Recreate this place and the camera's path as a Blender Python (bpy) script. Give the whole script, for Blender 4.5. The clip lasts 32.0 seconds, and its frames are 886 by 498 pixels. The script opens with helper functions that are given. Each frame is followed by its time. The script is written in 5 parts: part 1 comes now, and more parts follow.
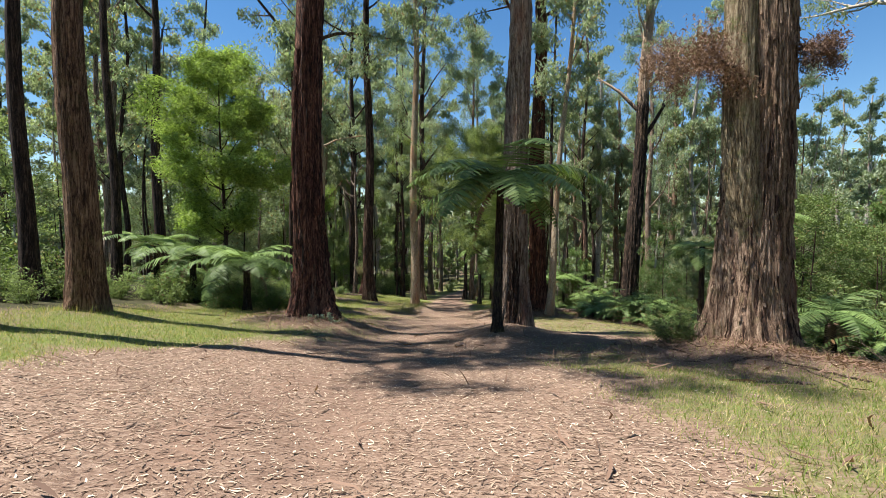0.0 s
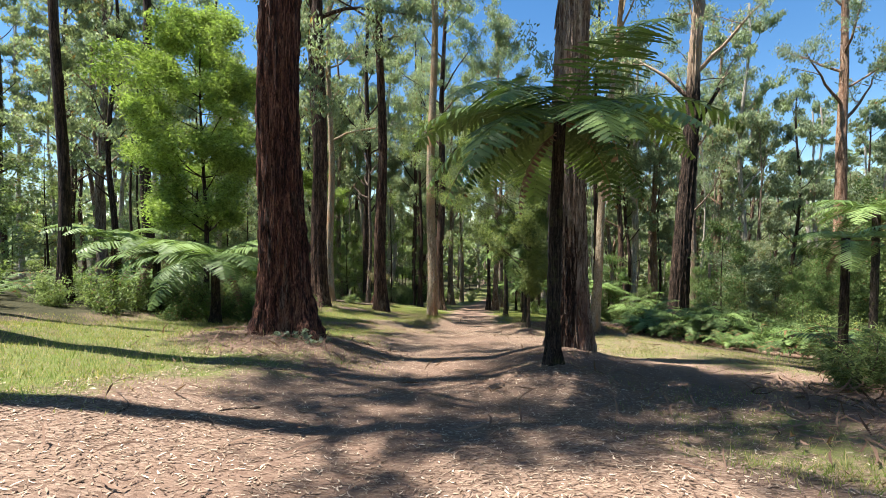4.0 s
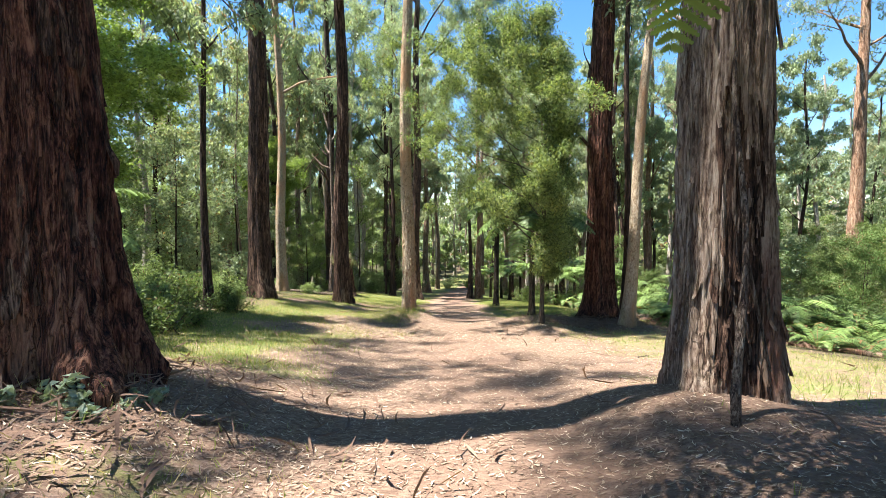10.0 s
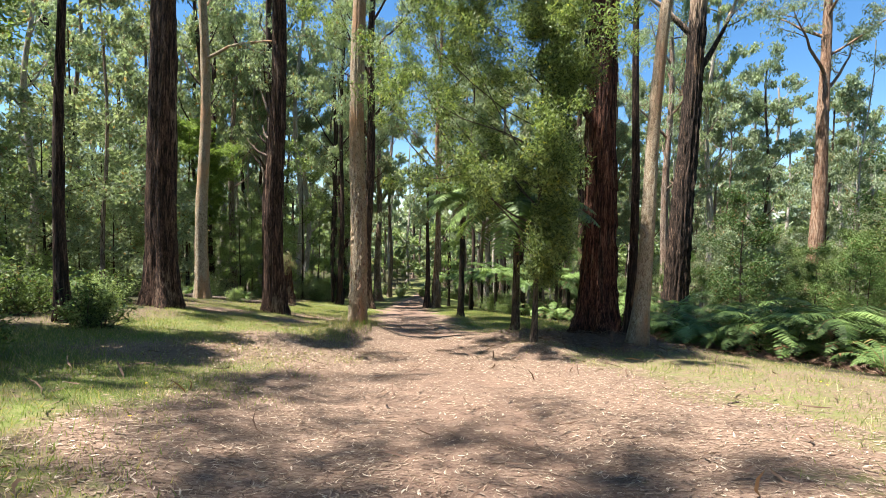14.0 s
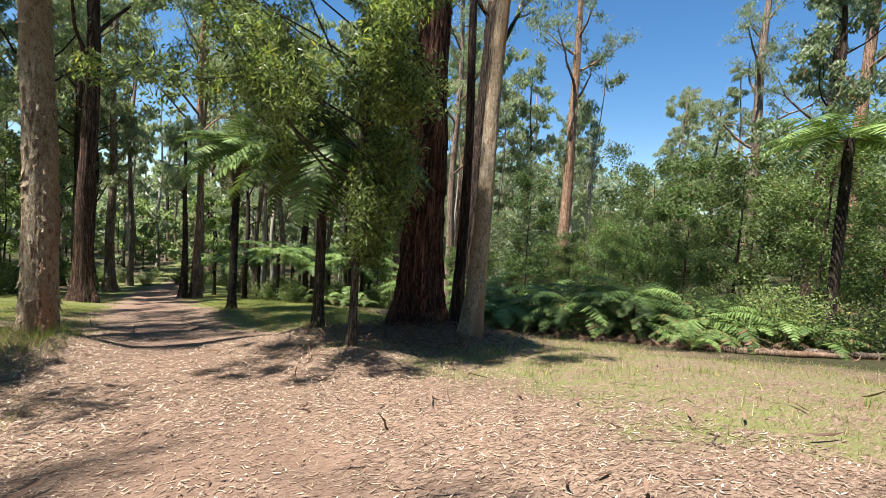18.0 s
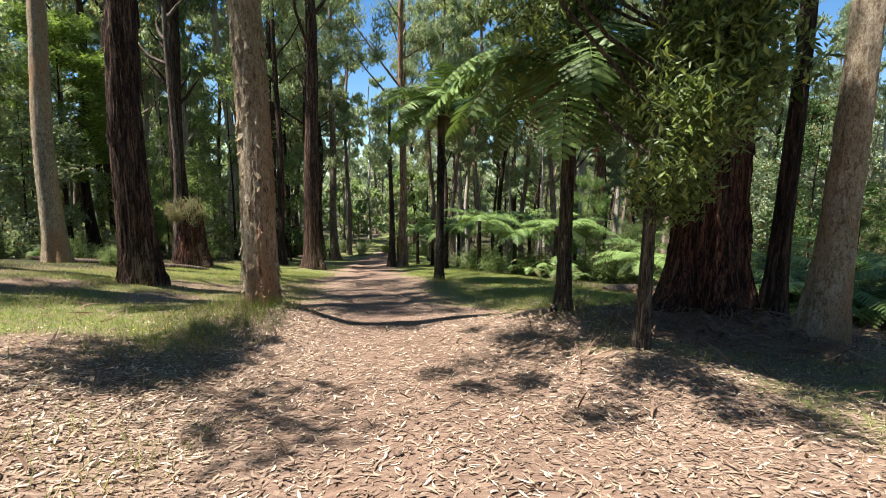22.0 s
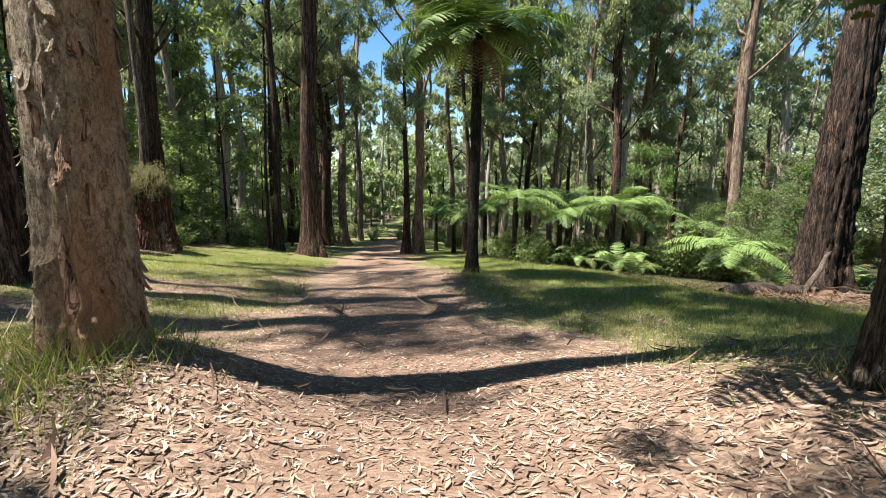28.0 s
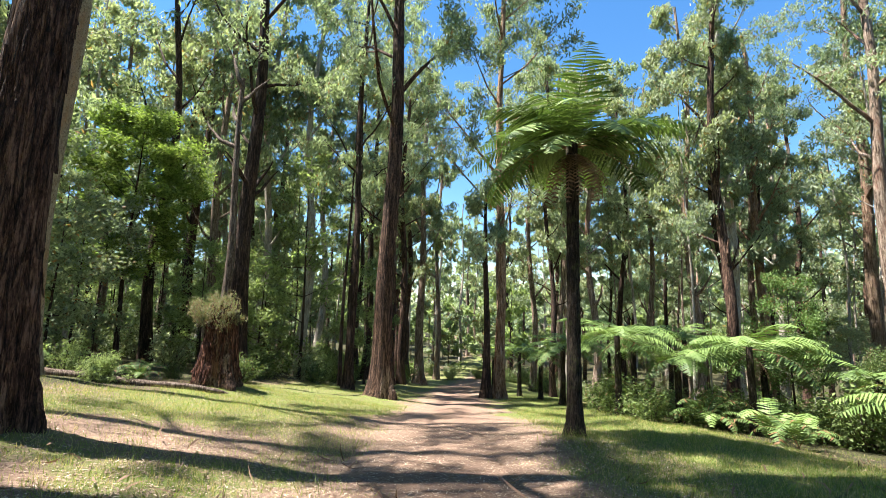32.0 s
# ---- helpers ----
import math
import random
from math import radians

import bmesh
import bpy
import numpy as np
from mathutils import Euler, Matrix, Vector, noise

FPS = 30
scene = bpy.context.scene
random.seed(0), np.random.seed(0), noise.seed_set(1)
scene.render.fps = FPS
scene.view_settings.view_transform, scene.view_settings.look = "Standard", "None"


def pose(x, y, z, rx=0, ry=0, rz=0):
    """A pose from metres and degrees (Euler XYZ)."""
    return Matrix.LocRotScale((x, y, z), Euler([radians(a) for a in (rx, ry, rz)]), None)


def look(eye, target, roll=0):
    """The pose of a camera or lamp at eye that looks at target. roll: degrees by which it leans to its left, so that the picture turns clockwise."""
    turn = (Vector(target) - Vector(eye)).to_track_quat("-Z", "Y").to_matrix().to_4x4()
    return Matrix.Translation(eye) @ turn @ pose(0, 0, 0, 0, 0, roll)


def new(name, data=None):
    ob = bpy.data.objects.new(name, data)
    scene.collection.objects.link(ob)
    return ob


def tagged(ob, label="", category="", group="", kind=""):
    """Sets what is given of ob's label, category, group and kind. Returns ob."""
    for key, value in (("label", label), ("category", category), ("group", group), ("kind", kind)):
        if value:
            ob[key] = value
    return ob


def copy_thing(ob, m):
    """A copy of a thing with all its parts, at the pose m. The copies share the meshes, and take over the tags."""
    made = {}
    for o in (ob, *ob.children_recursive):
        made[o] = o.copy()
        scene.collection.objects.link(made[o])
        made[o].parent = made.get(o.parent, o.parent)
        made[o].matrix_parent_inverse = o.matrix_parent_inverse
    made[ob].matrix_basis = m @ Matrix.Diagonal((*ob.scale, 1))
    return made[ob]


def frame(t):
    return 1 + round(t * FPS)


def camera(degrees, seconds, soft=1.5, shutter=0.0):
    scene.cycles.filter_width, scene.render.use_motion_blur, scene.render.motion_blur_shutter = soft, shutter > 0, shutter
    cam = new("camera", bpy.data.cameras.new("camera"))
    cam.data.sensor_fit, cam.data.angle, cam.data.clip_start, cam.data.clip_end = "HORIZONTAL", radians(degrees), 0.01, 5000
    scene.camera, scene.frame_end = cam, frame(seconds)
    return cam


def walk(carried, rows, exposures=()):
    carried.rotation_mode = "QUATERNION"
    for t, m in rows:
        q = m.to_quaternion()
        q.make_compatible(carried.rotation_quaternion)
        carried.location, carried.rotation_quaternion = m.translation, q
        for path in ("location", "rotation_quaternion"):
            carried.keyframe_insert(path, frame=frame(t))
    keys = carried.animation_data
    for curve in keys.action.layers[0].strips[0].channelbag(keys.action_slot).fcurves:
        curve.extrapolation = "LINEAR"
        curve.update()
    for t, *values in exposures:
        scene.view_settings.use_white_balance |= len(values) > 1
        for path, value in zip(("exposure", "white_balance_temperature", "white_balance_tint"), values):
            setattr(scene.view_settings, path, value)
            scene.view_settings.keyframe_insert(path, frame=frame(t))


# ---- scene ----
cam = camera(89.1, 32.0, 0.75)
METRES, EYE, TILT, LEAN, TURN = 32.0, 1.5, 0.0, 0.0, 0.0
ROWS = [
    (0.0, 0.0, 0.0, 0.0, 0.0, -2.79, -0.1),
    (0.5, 0.0001, 0.019, -0.0033, 0.93, -2.72, 0.1),
    (1.0, -0.0007, 0.0378, -0.0059, 1.38, -2.52, 0.19),
    (1.5, -0.0002, 0.0565, -0.0093, 1.41, -2.46, -0.14),
    (2.0, -0.0001, 0.0759, -0.0125, 1.04, -2.79, -0.27),
    (2.5, 0.0008, 0.0931, -0.0155, 1.16, -3.34, -0.43),
    (3.0, 0.0001, 0.1115, -0.0186, 1.89, -3.29, -0.37),
    (3.5, -0.0011, 0.1285, -0.0203, 2.54, -2.48, -0.05),
    (5.5, -0.0096, 0.199, -0.0302, 2.57, -0.15, -0.62),
    (6.0, -0.0117, 0.2175, -0.0334, 3.23, -1.62, 0.09),
    (6.5, -0.0151, 0.2365, -0.0367, 3.26, -3.04, 0.71),
    (7.0, -0.018, 0.2531, -0.0387, 3.05, -3.9, 1.19),
    (7.5, -0.02, 0.2698, -0.0401, 2.28, -4.45, 1.33),
    (8.0, -0.0215, 0.286, -0.0415, 1.57, -4.58, 1.27),
    (8.5, -0.0217, 0.3029, -0.0438, 1.26, -4.83, 0.97),
    (9.0, -0.0224, 0.3203, -0.0464, 0.81, -4.84, 0.73),
    (9.5, -0.0222, 0.3372, -0.049, 0.06, -4.07, 0.18),
    (10.0, -0.0233, 0.3551, -0.051, -0.94, -3.11, 0.08),
    (10.5, -0.0249, 0.3729, -0.0532, -1.13, -2.58, 0.06),
    (11.0, -0.0279, 0.3903, -0.0554, -0.9, -2.08, -0.02),
    (11.5, -0.0306, 0.4069, -0.0582, -1.17, -1.35, -0.27),
    (12.0, -0.0316, 0.4238, -0.0614, -2.22, -0.82, -0.75),
    (12.5, -0.0332, 0.4406, -0.0639, -2.85, -0.84, -0.84),
    (13.0, -0.0330, 0.4588, -0.0667, -2.91, -1.45, -0.93),
    (13.5, -0.0335, 0.4771, -0.0705, -3.88, -1.79, -0.79),
    (14.0, -0.0308, 0.4955, -0.0730, -7.05, -1.95, -1.09),
    (14.5, -0.0276, 0.5139, -0.0761, -12.13, -2.30, -1.43),
    (15.0, -0.0239, 0.5296, -0.0787, -17.51, -2.77, -1.81),
    (15.5, -0.0203, 0.5479, -0.0812, -21.84, -3.46, -2.07),
    (17.5, -0.0154, 0.6143, -0.0896, -32.86, -2.25, -4.62),
    (18.0, -0.0137, 0.6266, -0.0911, -34.66, -2.88, -3.44),
    (18.5, -0.0093, 0.6397, -0.0936, -36.77, -3.69, -2.80),
    (19.0, -0.0072, 0.6528, -0.0959, -40.13, -3.48, -2.57),
    (19.5, -0.0039, 0.6642, -0.0978, -43.20, -3.04, -2.49),
    (20.0, -0.0041, 0.6780, -0.0996, -39.03, -3.83, -2.58),
    (20.5, -0.0052, 0.6930, -0.1016, -30.56, -5.00, -1.43),
    (21.0, -0.0071, 0.7087, -0.1038, -22.49, -5.71, -0.85),
    (21.5, -0.0093, 0.7235, -0.1063, -16.18, -6.54, -0.61),
    (22.0, -0.0097, 0.7386, -0.1092, -11.70, -7.38, -0.52),
    (22.5, -0.0103, 0.7509, -0.1115, -8.30, -7.90, -0.42),
    (23.0, -0.0089, 0.7657, -0.1143, -5.27, -8.39, -0.45),
    (23.5, -0.0085, 0.7796, -0.1169, -3.71, -8.77, -0.64),
    (24.0, -0.0087, 0.7926, -0.1192, -3.32, -8.81, -0.75),
    (24.5, -0.0089, 0.8055, -0.1216, -4.55, -9.24, -0.69),
    (25.0, -0.0071, 0.8188, -0.1232, -6.76, -9.28, -0.87),
    (25.5, -0.0055, 0.8329, -0.1256, -8.39, -9.16, -0.71),
    (27.5, 0.0027, 0.8892, -0.1328, -10.11, -9.55, -0.99),
    (28.0, 0.0037, 0.9029, -0.1353, -9.92, -9.12, -0.72),
    (28.5, 0.0042, 0.9162, -0.1374, -9.43, -8.23, -0.79),
    (29.0, 0.0038, 0.9280, -0.1387, -8.04, -7.18, -1.07),
    (29.5, 0.0046, 0.9394, -0.1394, -5.67, -6.36, -1.94),
    (30.0, 0.0044, 0.9495, -0.1407, -3.43, -5.62, -1.86),
    (30.5, 0.0062, 0.9578, -0.1409, -1.89, -3.81, -1.50),
    (31.0, 0.0052, 0.9649, -0.1408, -1.13, -0.42, -1.20),
    (31.5, 0.0065, 0.9716, -0.1404, -0.51, 3.75, -1.17),
    (32.0, 0.0071, 0.9767, -0.1404, -0.06, 7.98, -1.33),
]
walk(cam, [(t, pose(0, 0, EYE, TILT, LEAN, TURN) @ pose(METRES * x, METRES * y, METRES * z, 90 + pitch, roll, yaw)) for t, x, y, z, yaw, pitch, roll in ROWS],
     exposures=[(0, 1.25), (3, 1.45), (6, 1.85), (9, 2.15), (11, 2.15), (12, 2.0), (14, 1.75), (16, 1.55), (18, 1.4), (20, 1.25), (22, 1.5), (23.5, 1.8), (25.5, 1.88), (28, 1.65), (30, 1.7), (31, 2.0), (32, 2.1)])

# ---- world, sun ----
SUN_EL, SUN_FROM = 67.0, (-1.0, -0.1)
world = bpy.data.worlds.new("sky")
scene.world = world
world.use_nodes = True
wn = world.node_tree.nodes
sky = wn.new("ShaderNodeTexSky")
sky.sky_type = "NISHITA"
sky.sun_disc = False
sky.sun_elevation = radians(SUN_EL)
sky.sun_rotation = math.atan2(SUN_FROM[0], SUN_FROM[1])
sky.air_density = 1.0
sky.dust_density = 0.1
sky.ozone_density = 1.0
deep = wn.new("ShaderNodeHueSaturation")
deep.inputs["Saturation"].default_value = 1.3
world.node_tree.links.new(sky.outputs[0], deep.inputs["Color"])
world.node_tree.links.new(deep.outputs[0], wn["Background"].inputs[0])
wn["Background"].inputs[1].default_value = 0.068
sun = new("sun", bpy.data.lights.new("sun", "SUN"))
sun.data.energy = 5.0
sun.data.angle = radians(0.55)
sun.data.color = (1.0, 0.96, 0.89)
_s = Vector((SUN_FROM[0], SUN_FROM[1], 0)).normalized() * math.cos(radians(SUN_EL)) + Vector((0, 0, math.sin(radians(SUN_EL))))
sun.matrix_world = look(_s * 60, (0, 0, 0))


# ---- materials ----
def material(name):
    m = bpy.data.materials.new(name)
    m.use_nodes = True
    nt = m.node_tree
    return m, nt.nodes, nt.links, nt.nodes["Principled BSDF"]


def ramp(nodes, stops):
    r = nodes.new("ShaderNodeValToRGB")
    el = r.color_ramp.elements
    while len(el) < len(stops):
        el.new(0.5)
    for e, (p, c) in zip(el, stops):
        e.position = p
        e.color = (*c, 1)
    return r


def noise_node(nodes, links, coord, scale, detail=4.0, rough=0.6, stretch=(1, 1, 1), distort=0.0):
    mp = nodes.new("ShaderNodeMapping")
    mp.inputs["Scale"].default_value = stretch
    links.new(coord, mp.inputs["Vector"])
    n = nodes.new("ShaderNodeTexNoise")
    n.inputs["Scale"].default_value = scale
    n.inputs["Detail"].default_value = detail
    n.inputs["Roughness"].default_value = rough
    n.inputs["Distortion"].default_value = distort
    links.new(mp.outputs[0], n.inputs["Vector"])
    return n.outputs["Fac"]


def mixc(nodes, links, fac, a, b, blend="MIX"):
    m = nodes.new("ShaderNodeMix")
    m.data_type = "RGBA"
    m.blend_type = blend
    for sock, val in ((m.inputs[0], fac), (m.inputs[6], a), (m.inputs[7], b)):
        if isinstance(val, (int, float)):
            sock.default_value = val
        elif isinstance(val, tuple):
            sock.default_value = (*val, 1)
        else:
            links.new(val, sock)
    return m.outputs[2]


def fmath(nodes, links, op, a, b=0.0, clamp=False):
    m = nodes.new("ShaderNodeMath")
    m.operation = op
    m.use_clamp = clamp
    for sock, val in zip(m.inputs, (a, b)):
        if isinstance(val, (int, float)):
            sock.default_value = val
        else:
            links.new(val, sock)
    return m.outputs[0]


def bark(name, dark, mid, light, patch=None, patch_at=0.62, moss=0.0, char=0.0, fine=1.0, grain=0.16, crack=0.9, peel=None):
    """Stringy bark: long vertical fibres over broad worn patches; char blackens the foot up to that height in metres, peel bares pale wood above one."""
    m, n, l, b = material(name)
    tc = n.new("ShaderNodeTexCoord").outputs["Object"]
    fib = noise_node(n, l, tc, 7 * fine, 5, 0.65, (1.6, 1.6, grain), 0.9)
    fine_f = noise_node(n, l, tc, 26 * fine, 4, 0.7, (1.5, 1.5, grain * 1.9), 0.8)
    broad = noise_node(n, l, tc, 0.9, 3, 0.55, (1.3, 1.3, 0.35))
    mixed = fmath(n, l, "ADD", fmath(n, l, "MULTIPLY", fib, 0.62), fmath(n, l, "MULTIPLY", fine_f, 0.38))
    dark, mid, light = (tuple(c * 0.82 for c in k) for k in (dark, mid, light))
    r = ramp(n, [(0.41, dark), (0.5, mid), (0.60, light)])
    l.new(mixed, r.inputs[0])
    col = r.outputs[0]
    if patch:
        pr = ramp(n, [(patch_at - 0.07, (0, 0, 0)), (patch_at + 0.05, (1, 1, 1))])
        pf = fmath(n, l, "ADD", broad, fmath(n, l, "MULTIPLY", fmath(n, l, "SUBTRACT", fib, 0.5), 0.45))
        l.new(pf, pr.inputs[0])
        pc = mixc(n, l, fine_f, tuple(c * 0.55 for c in patch), tuple(min(1, c * 1.35) for c in patch))
        col = mixc(n, l, pr.outputs[0], col, pc)
    crk = noise_node(n, l, tc, 8.5 * fine, 3, 0.6, (1.5, 1.5, grain * 0.7), 0.5)
    crk = fmath(n, l, "ABSOLUTE", fmath(n, l, "SUBTRACT", crk, 0.5))
    cr = ramp(n, [(0.0, (0.16, 0.13, 0.12)), (0.022, (0.5, 0.46, 0.44)), (0.055, (1, 1, 1))])
    l.new(crk, cr.inputs[0])
    col = mixc(n, l, crack, col, cr.outputs[0], "MULTIPLY")
    bl = ramp(n, [(0.3, (0.72, 0.72, 0.72)), (0.7, (1.18, 1.15, 1.12))])
    l.new(broad, bl.inputs[0])
    col = mixc(n, l, 1.0, col, bl.outputs[0], "MULTIPLY")
    sep = n.new("ShaderNodeSeparateXYZ")
    l.new(tc, sep.inputs[0])
    if moss:
        mm = noise_node(n, l, tc, 3.0, 5, 0.7)
        mf = fmath(n, l, "MULTIPLY", fmath(n, l, "SUBTRACT", mm, 0.52), 6.0, True)
        mf = fmath(n, l, "MULTIPLY", mf, moss)
        col = mixc(n, l, mf, col, (0.11, 0.12, 0.035))
    if char:
        cf = fmath(n, l, "MULTIPLY", fmath(n, l, "SUBTRACT", char, fmath(n, l, "SUBTRACT", sep.outputs[2], fmath(n, l, "MULTIPLY", fib, 5.0))), 0.5, True)
        col = mixc(n, l, cf, col, (0.016, 0.013, 0.012))
    if peel:
        pf = fmath(n, l, "MULTIPLY", fmath(n, l, "SUBTRACT", fmath(n, l, "ADD", sep.outputs[2], fmath(n, l, "MULTIPLY", fib, 7.0)), peel), 0.6, True)
        smooth = mixc(n, l, fine_f, (0.30, 0.17, 0.10), (0.66, 0.52, 0.39))
        col = mixc(n, l, pf, col, smooth)
    l.new(col, b.inputs["Base Color"])
    b.inputs["Roughness"].default_value = 0.88
    b.inputs["Specular IOR Level"].default_value = 0.25
    bump = n.new("ShaderNodeBump")
    bump.inputs["Strength"].default_value = 0.9
    bump.inputs["Distance"].default_value = 0.06
    l.new(fmath(n, l, "ADD", mixed, fmath(n, l, "MULTIPLY", fmath(n, l, "MINIMUM", crk, 0.06), 6.5 * crack)), bump.inputs["Height"])
    l.new(bump.outputs[0], b.inputs["Normal"])
    return m


def leafy(name, dark, light, through_light=0.35, rough=0.42, odd=None, odd_share=0.06, whole=0.3):
    """Leaves: a colour for each leaf between two, some odd dead ones, light passing through."""
    m, n, l, b = material(name)
    geo = n.new("ShaderNodeNewGeometry")
    oi = n.new("ShaderNodeObjectInfo")
    stops = [(0.0, dark), (0.85, light)]
    r = ramp(n, stops)
    mix = fmath(n, l, "ADD", fmath(n, l, "MULTIPLY", geo.outputs["Random Per Island"], 1 - whole), fmath(n, l, "MULTIPLY", oi.outputs["Random"], whole))
    l.new(mix, r.inputs[0])
    col = r.outputs[0]
    if odd:
        f = fmath(n, l, "GREATER_THAN", fmath(n, l, "FRACT", fmath(n, l, "MULTIPLY", geo.outputs["Random Per Island"], 37.7)), 1 - odd_share)
        col = mixc(n, l, f, col, odd)
    l.new(col, b.inputs["Base Color"])
    b.inputs["Roughness"].default_value = rough
    b.inputs["Specular IOR Level"].default_value = 0.28
    tr = n.new("ShaderNodeBsdfTranslucent")
    l.new(mixc(n, l, 1.0, col, (1.35, 1.42, 0.78), "MULTIPLY"), tr.inputs[0])
    ms = n.new("ShaderNodeMixShader")
    ms.inputs[0].default_value = through_light
    l.new(b.outputs[0], ms.inputs[1])
    l.new(tr.outputs[0], ms.inputs[2])
    l.new(ms.outputs[0], n["Material Output"].inputs[0])
    return m


M_RED = bark("bark_red", (0.02, 0.009, 0.007), (0.13, 0.05, 0.033), (0.34, 0.17, 0.11), patch=(0.23, 0.135, 0.09), patch_at=0.67)
M_RUST = bark("bark_rust", (0.022, 0.013, 0.010), (0.105, 0.058, 0.040), (0.28, 0.17, 0.12), patch=(0.30, 0.22, 0.165), patch_at=0.66)
M_BROWN = bark("bark_brown", (0.08, 0.042, 0.026), (0.23, 0.13, 0.08), (0.40, 0.26, 0.17), moss=0.25)
M_GREY = bark("bark_grey", (0.12, 0.07, 0.05), (0.38, 0.28, 0.215), (0.62, 0.51, 0.42), patch=(0.21, 0.11, 0.078), patch_at=0.62, moss=0.12, crack=0.7)
M_STRINGY = bark("bark_stringy", (0.07, 0.042, 0.028), (0.29, 0.19, 0.13), (0.52, 0.39, 0.29), patch=(0.17, 0.09, 0.062), patch_at=0.62, moss=0.3, crack=0.55)
M_MOSSY = bark("bark_mossy", (0.10, 0.07, 0.04), (0.30, 0.23, 0.14), (0.5, 0.42, 0.28), moss=0.75, crack=0.6)
M_PALE = bark("bark_pale", (0.28, 0.185, 0.115), (0.55, 0.435, 0.305), (0.76, 0.66, 0.51), patch=(0.42, 0.25, 0.145), patch_at=0.57, moss=0.35, fine=1.5, grain=0.7, crack=0.35)
M_WHITE = bark("bark_white", (0.26, 0.21, 0.17), (0.54, 0.48, 0.41), (0.74, 0.69, 0.61), patch=(0.34, 0.19, 0.125), patch_at=0.66, fine=0.8, grain=0.3, crack=0.2)
M_BLACK = bark("bark_black", (0.012, 0.009, 0.007), (0.055, 0.036, 0.027), (0.19, 0.125, 0.088), patch=(0.30, 0.20, 0.13), patch_at=0.70, peel=24.0)
M_ORANGE = bark("bark_orange", (0.22, 0.10, 0.055), (0.46, 0.28, 0.18), (0.66, 0.50, 0.38), patch=(0.16, 0.09, 0.06), patch_at=0.64)
M_DARK = bark("bark_dark", (0.022, 0.014, 0.011), (0.075, 0.045, 0.033), (0.19, 0.125, 0.095))
M_SAPL = bark("bark_sapling", (0.045, 0.035, 0.026), (0.13, 0.10, 0.075), (0.26, 0.22, 0.17), moss=0.5, fine=2.0)
M_FERNT = bark("fern_trunk", (0.014, 0.010, 0.008), (0.055, 0.04, 0.03), (0.15, 0.115, 0.085), moss=0.45, fine=2.2)
M_DEADW = bark("dead_wood", (0.07, 0.045, 0.035), (0.22, 0.16, 0.125), (0.42, 0.35, 0.29), fine=1.5)

M_GUM = leafy("gum_leaf", (0.085, 0.115, 0.065), (0.36, 0.42, 0.29), 0.42, 0.55, odd=(0.28, 0.17, 0.08), odd_share=0.03)
M_GUM2 = leafy("gum_leaf_olive", (0.09, 0.115, 0.06), (0.38, 0.42, 0.28), 0.42, 0.55, odd=(0.3, 0.2, 0.1), odd_share=0.04)
M_WATTLE = leafy("wattle_leaf", (0.06, 0.1, 0.02), (0.34, 0.44, 0.13), 0.42, 0.55)
M_SAPLEAF = leafy("sapling_leaf", (0.035, 0.055, 0.018), (0.33, 0.41, 0.16), 0.45, 0.42, odd=(0.32, 0.32, 0.08), odd_share=0.05)
M_FERN = leafy("fern_leaf", (0.035, 0.07, 0.015), (0.21, 0.3, 0.09), 0.18, 0.5, whole=0.6)
M_FERNDK = leafy("bracken_leaf", (0.025, 0.05, 0.014), (0.14, 0.215, 0.062), 0.25, 0.55, odd=(0.20, 0.11, 0.05), odd_share=0.05, whole=0.5)
M_BUSH = leafy("shrub_leaf", (0.028, 0.048, 0.016), (0.2, 0.265, 0.09), 0.32, 0.6, odd=(0.2, 0.14, 0.07), odd_share=0.04)
M_BUSHLT = leafy("shrub_leaf_light", (0.07, 0.10, 0.035), (0.33, 0.40, 0.19), 0.46, 0.55)
M_DEADLEAF = leafy("dead_leaf", (0.075, 0.04, 0.027), (0.27, 0.17, 0.12), 0.15, 0.75)
M_LITTER = leafy("litter_leaf", (0.085, 0.05, 0.036), (0.36, 0.262, 0.19), 0.08, 0.6, odd=(0.58, 0.47, 0.36), odd_share=0.12, whole=0.0)
M_GRASS = leafy("grass_blade", (0.07, 0.125, 0.02), (0.25, 0.31, 0.075), 0.4, 0.5, odd=(0.45, 0.37, 0.19), odd_share=0.36)
M_STUMPLEAF = leafy("stump_leaf", (0.06, 0.065, 0.03), (0.22, 0.23, 0.12), 0.3, 0.6, odd=(0.22, 0.15, 0.095), odd_share=0.35)
M_FLOWER = leafy("yellow_petal", (0.8, 0.6, 0.02), (0.9, 0.7, 0.05), 0.2, 0.5)


